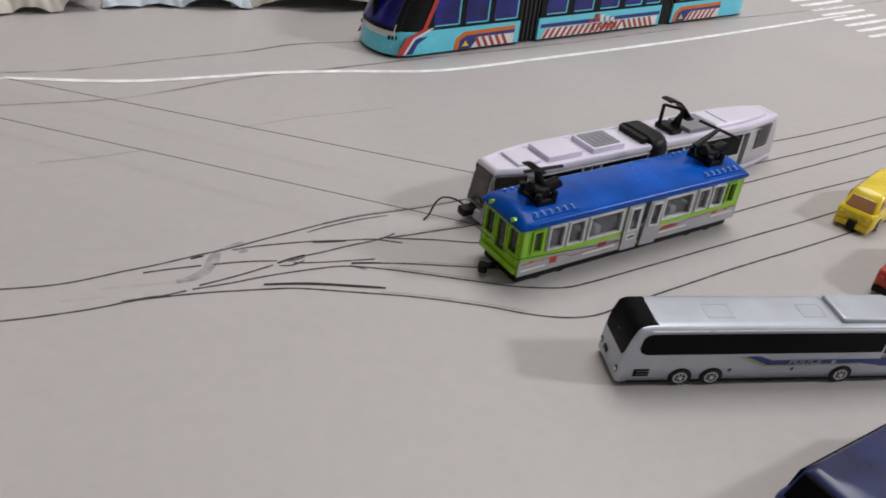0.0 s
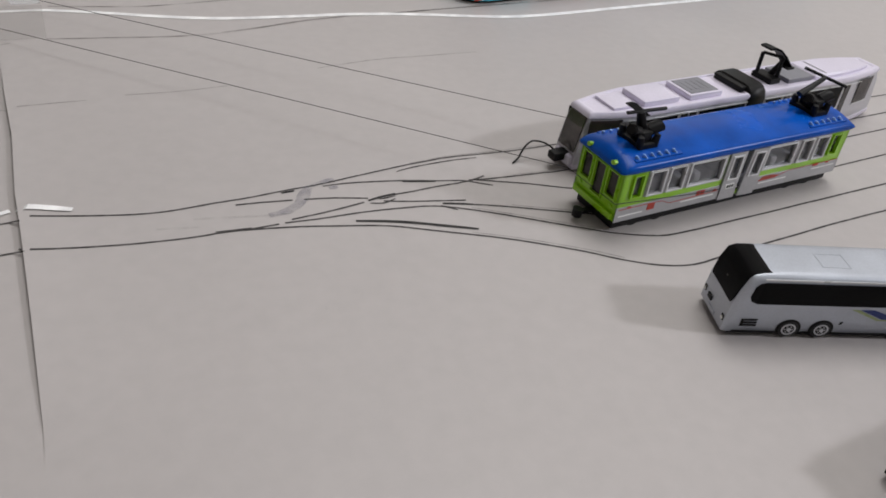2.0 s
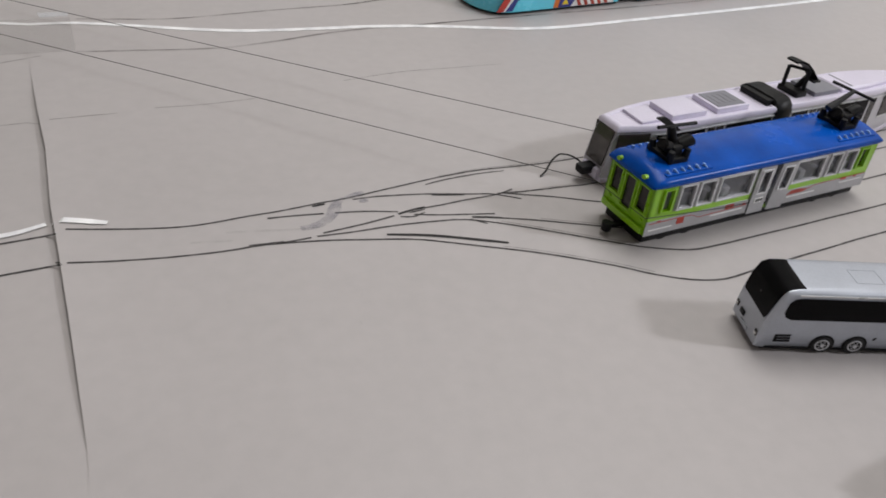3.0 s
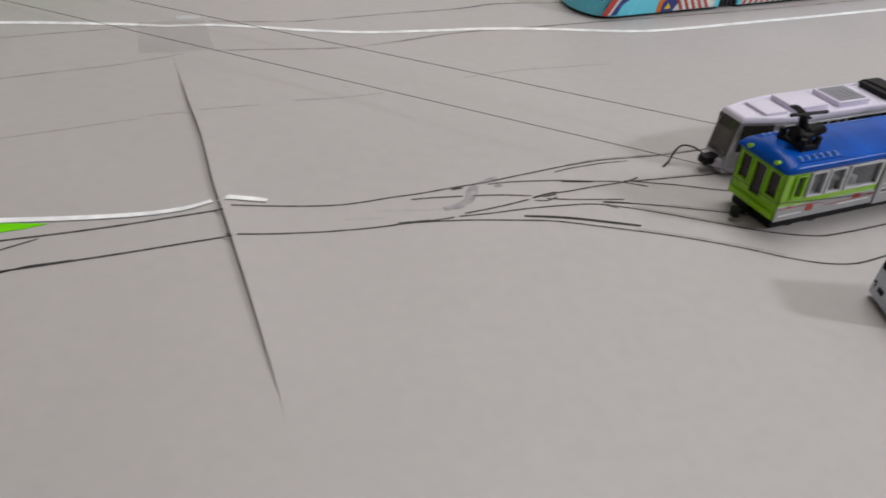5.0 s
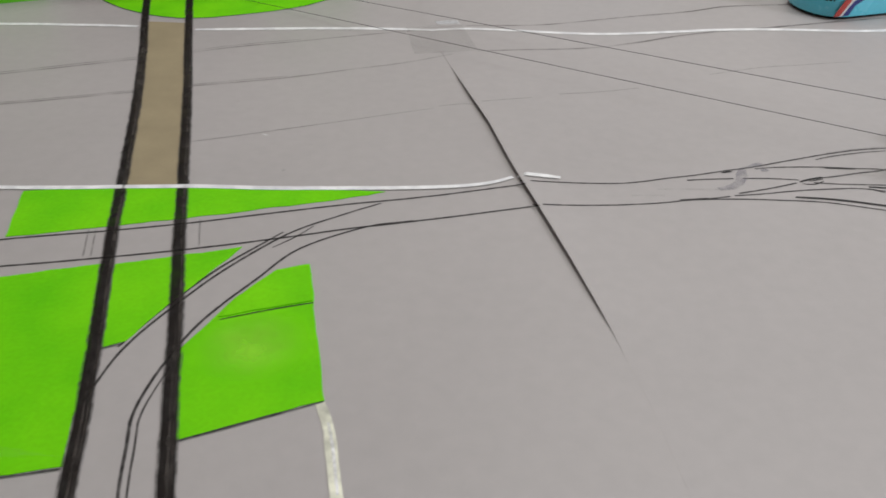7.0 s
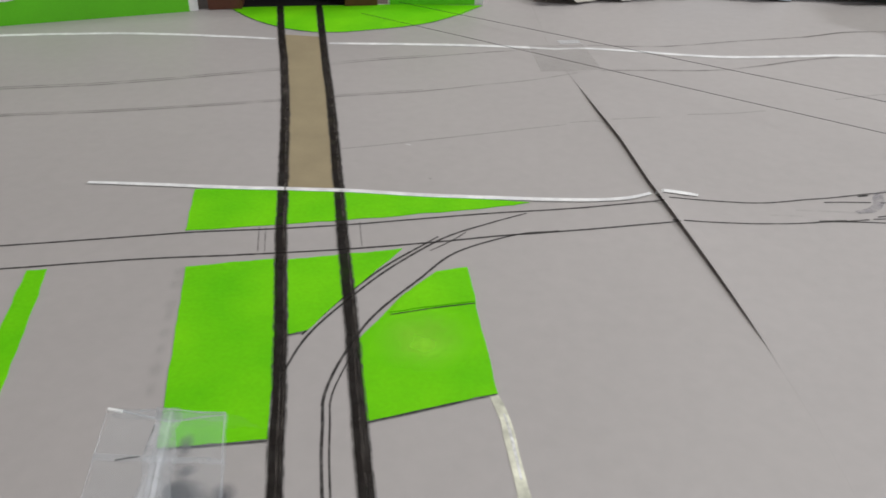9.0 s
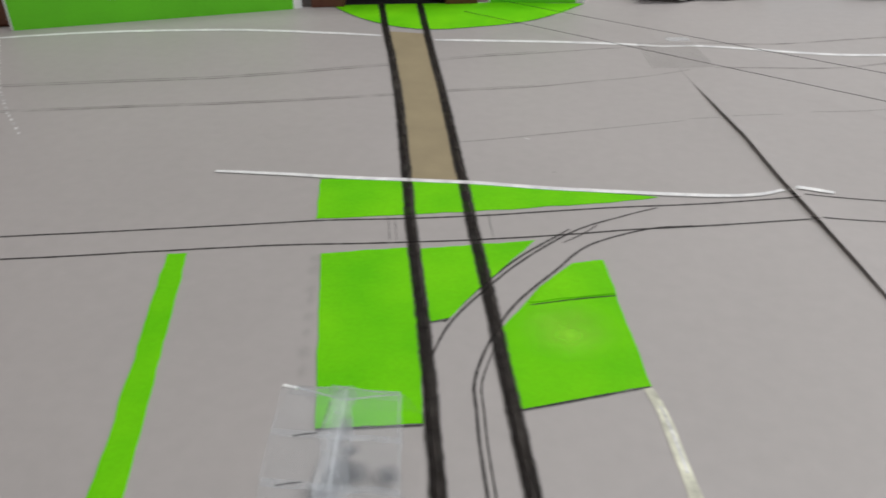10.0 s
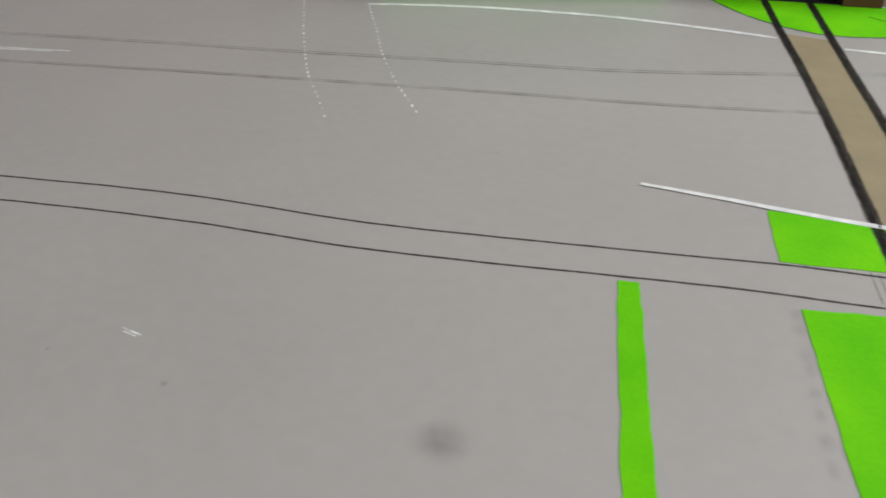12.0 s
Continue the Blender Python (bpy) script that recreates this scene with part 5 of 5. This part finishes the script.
def clear_bag(x, y, turn):
    """A thin clear bag standing on its folded foot: film walls, welded rims, grey pieces inside."""
    t = thing("plastic_bag", "clear plastic bag with white welded rims holding grey pieces", "bag", x, y, 0.3, turn, scale=(0.924, 1.05, 0.84))

    def film(name, rows, mat, label=""):
        bm = bmesh.new()
        net = []
        for j, (y0, z0, w) in enumerate(rows):
            net.append([bm.verts.new((w * (i / 9 - 0.5), y0 + 0.9 * noise.noise(Vector((i * 0.5, j * 0.8, 1))), max(0.2, z0 + 0.9 * noise.noise(Vector((i * 0.6, j * 0.7, 5)))))) for i in range(10)])
        for r0, r1 in zip(net, net[1:]):
            for i in range(9):
                bm.faces.new((r0[i], r0[i + 1], r1[i + 1], r1[i]))
        ob = part(name, bm, mat, t, label, smooth=True)
        return ob

    film("front_wall", [(0, 37.4, 33), (-4, 34.4, 33.5), (-9.5, 30.5, 36.5), (-14, 26, 36), (-19, 22.5, 38.5), (-28, 13, 38), (-40, 5, 38), (-50, 0.5, 38)], CLEAR)
    film("back_wall", [(0.4, 37.4, 33), (8, 26, 33), (16, 12, 34), (24, 0.4, 35)], CLEAR)

    def seam_rod(name, pts, r, mat, label):
        bm = bmesh.new()
        for p, q in zip(pts, pts[1:]):
            rod(p, q, r, 8, bm)
        part(name, bm, mat, t, label, smooth=True)

    seam_rod("top_rim", ((-17.2, 0.2, 37.2), (-13.4, 0.1, 36.7), (-7, -0.4, 35.6), (-1, -1.0, 34.6), (2, -1.0, 34.7), (8, -0.4, 35.8), (15.4, 0.2, 36.8)), 0.28, FILM_WHITE, "shiny white welded rim")
    # the highlight at the rim's left end, built as an opaque white rod
    seam_rod("rim_glint", ((-17.2, 0.0, 37.3), (-15.3, -0.1, 37.0), (-13.2, -0.2, 36.8)), 0.55, FILM_GLINT, "white rod standing in for a glint on the rim")
    seam_rod("back_rim", ((-9, 1.0, 36.0), (-2, 1.4, 36.6), (4, 1.4, 36.2), (9, 1.0, 36.2), (15.6, 0.4, 37.4)), 0.22, FILM_WHITE, "thin rear rim of the bag's mouth")
    seam_rod("side_edge", ((15.6, 0.2, 37.6), (16.2, -6, 32.6), (17.6, -14, 25.8), (18.0, -26, 14.6)), 0.2, FILM_WHITE, "thin pale side edge")
    seam_rod("side_edge", ((-17.2, 0.2, 37.2), (-18.0, -9.5, 30.4), (-19.2, -19, 22.3)), 0.16, FILM_WHITE, "thin pale side edge")
    film("rim_band", [(0.3, 37.6, 32), (-0.9, 35.0, 32)], CLEAR, "doubled film below the rim")
    film("centre_weld", [(0.4, 38.6, 7.0), (-1.2, 34.9, 7.5), (-4.2, 34.7, 6.0), (-9.7, 30.9, 10.0), (-13.5, 26.8, 8.0), (-19.2, 23.0, 11.0), (-28.6, 13.6, 9.0), (-40.5, 5.7, 7.0)], FILM_WHITE, "milky centre weld")
    film("centre_weld", [(0.2, 38.8, 3.0), (-1.4, 35.2, 3.6), (-9.9, 31.1, 4.2), (-19.4, 23.2, 4.6), (-28.8, 13.8, 4.0)], FILM_WHITE, "denser core of the centre weld")
    film("cross_fold", [(-9.4, 30.9, 35), (-10.6, 29.8, 36)], FILM_WHITE, "milky fold across the bag")
    film("cross_fold", [(-19.0, 22.8, 37), (-20.4, 21.4, 38)], FILM_WHITE, "milky fold across the bag")
    for px, py, pz, sx, sy, turned in ((-5.2, 13.5, 5, 0.42, 0.62, 4), (-2.2, 4.6, 4.4, 0.58, 0.34, 24), (0.6, -1.6, 3.4, 1.0, 0.62, -5), (-3.6, -1.2, 3.0, 0.7, 0.7, 0), (11.0, -1.4, 3.2, 0.66, 0.56, 0), (-7, -8, 2.6, 0.9, 0.5, 0)):
        bm = bmesh.new()
        bmesh.ops.create_icosphere(bm, subdivisions=3, radius=7.8, matrix=Matrix.Diagonal((1, 1, 0.1, 1)))
        ob = part("grey_piece", bm, SMOKY, t, "smoky grey plastic piece", smooth=True)
        ob.matrix_local = pose(px * MM, py * MM, pz * MM, 0, 0, turned) @ Matrix.Diagonal((sx, sy, 1, 1))
    # dark rods that put the shade of the film's creases into colour
    for p, q in (((-11.8, -10.6, 29.9), (-8.6, -10.2, 30.6)), ((-8.8, -10.2, 30.5), (-5.2, -9.9, 31.0)), ((-14.6, -20.2, 21.6), (-11, -19.8, 22.5)), ((-11, -19.8, 22.5), (-7.4, -19.5, 23.1)), ((-3.6, -2.2, 34.4), (-4.4, -8.8, 31.2))):
        part("crease_shade", rod(p, q, 0.26, 6, r2=0.12), CREASE, t)
    return t


FILM_WHITE = material("milky_film", (0.66, 0.69, 0.73), 0.5, alpha=0.32, clear=0.15, size=160)
FILM_GLINT = material("film_glint_white", (0.92, 0.92, 0.90), 0.15, clear=0.8)
CREASE = material("shaded_film_crease", (0.16, 0.165, 0.17), 0.5, alpha=0.6)
SMOKY = soft_patch("smoky_plastic", (0.10, 0.105, 0.12), 1.1, 150)
clear_bag(-148.2, -187.6, 2.7)
# unseen dark box added beyond the card's far left corner to shade it
k = thing("shading_box", "unseen tall dark brown box added to shade the card", "cabinet", -1060, -2, -1.2, 14)
part("body", block(0, 330, 0, 380, 40, 1840, 3), WOOD, k)
part("plinth", block(12, 318, 12, 380, 0, 40, 1), WOOD, k)
part("door", block(8, 322, -14, 0, 52, 1828, 3), WOOD, k, "flat brown front of the added shading box")

for ob in scene.objects:
    if ob.type == "MESH" and ob.data.materials and ob.data.materials[0] in (CLEAR, FILM_WHITE, TAPE, TINT):
        ob.visible_shadow = False
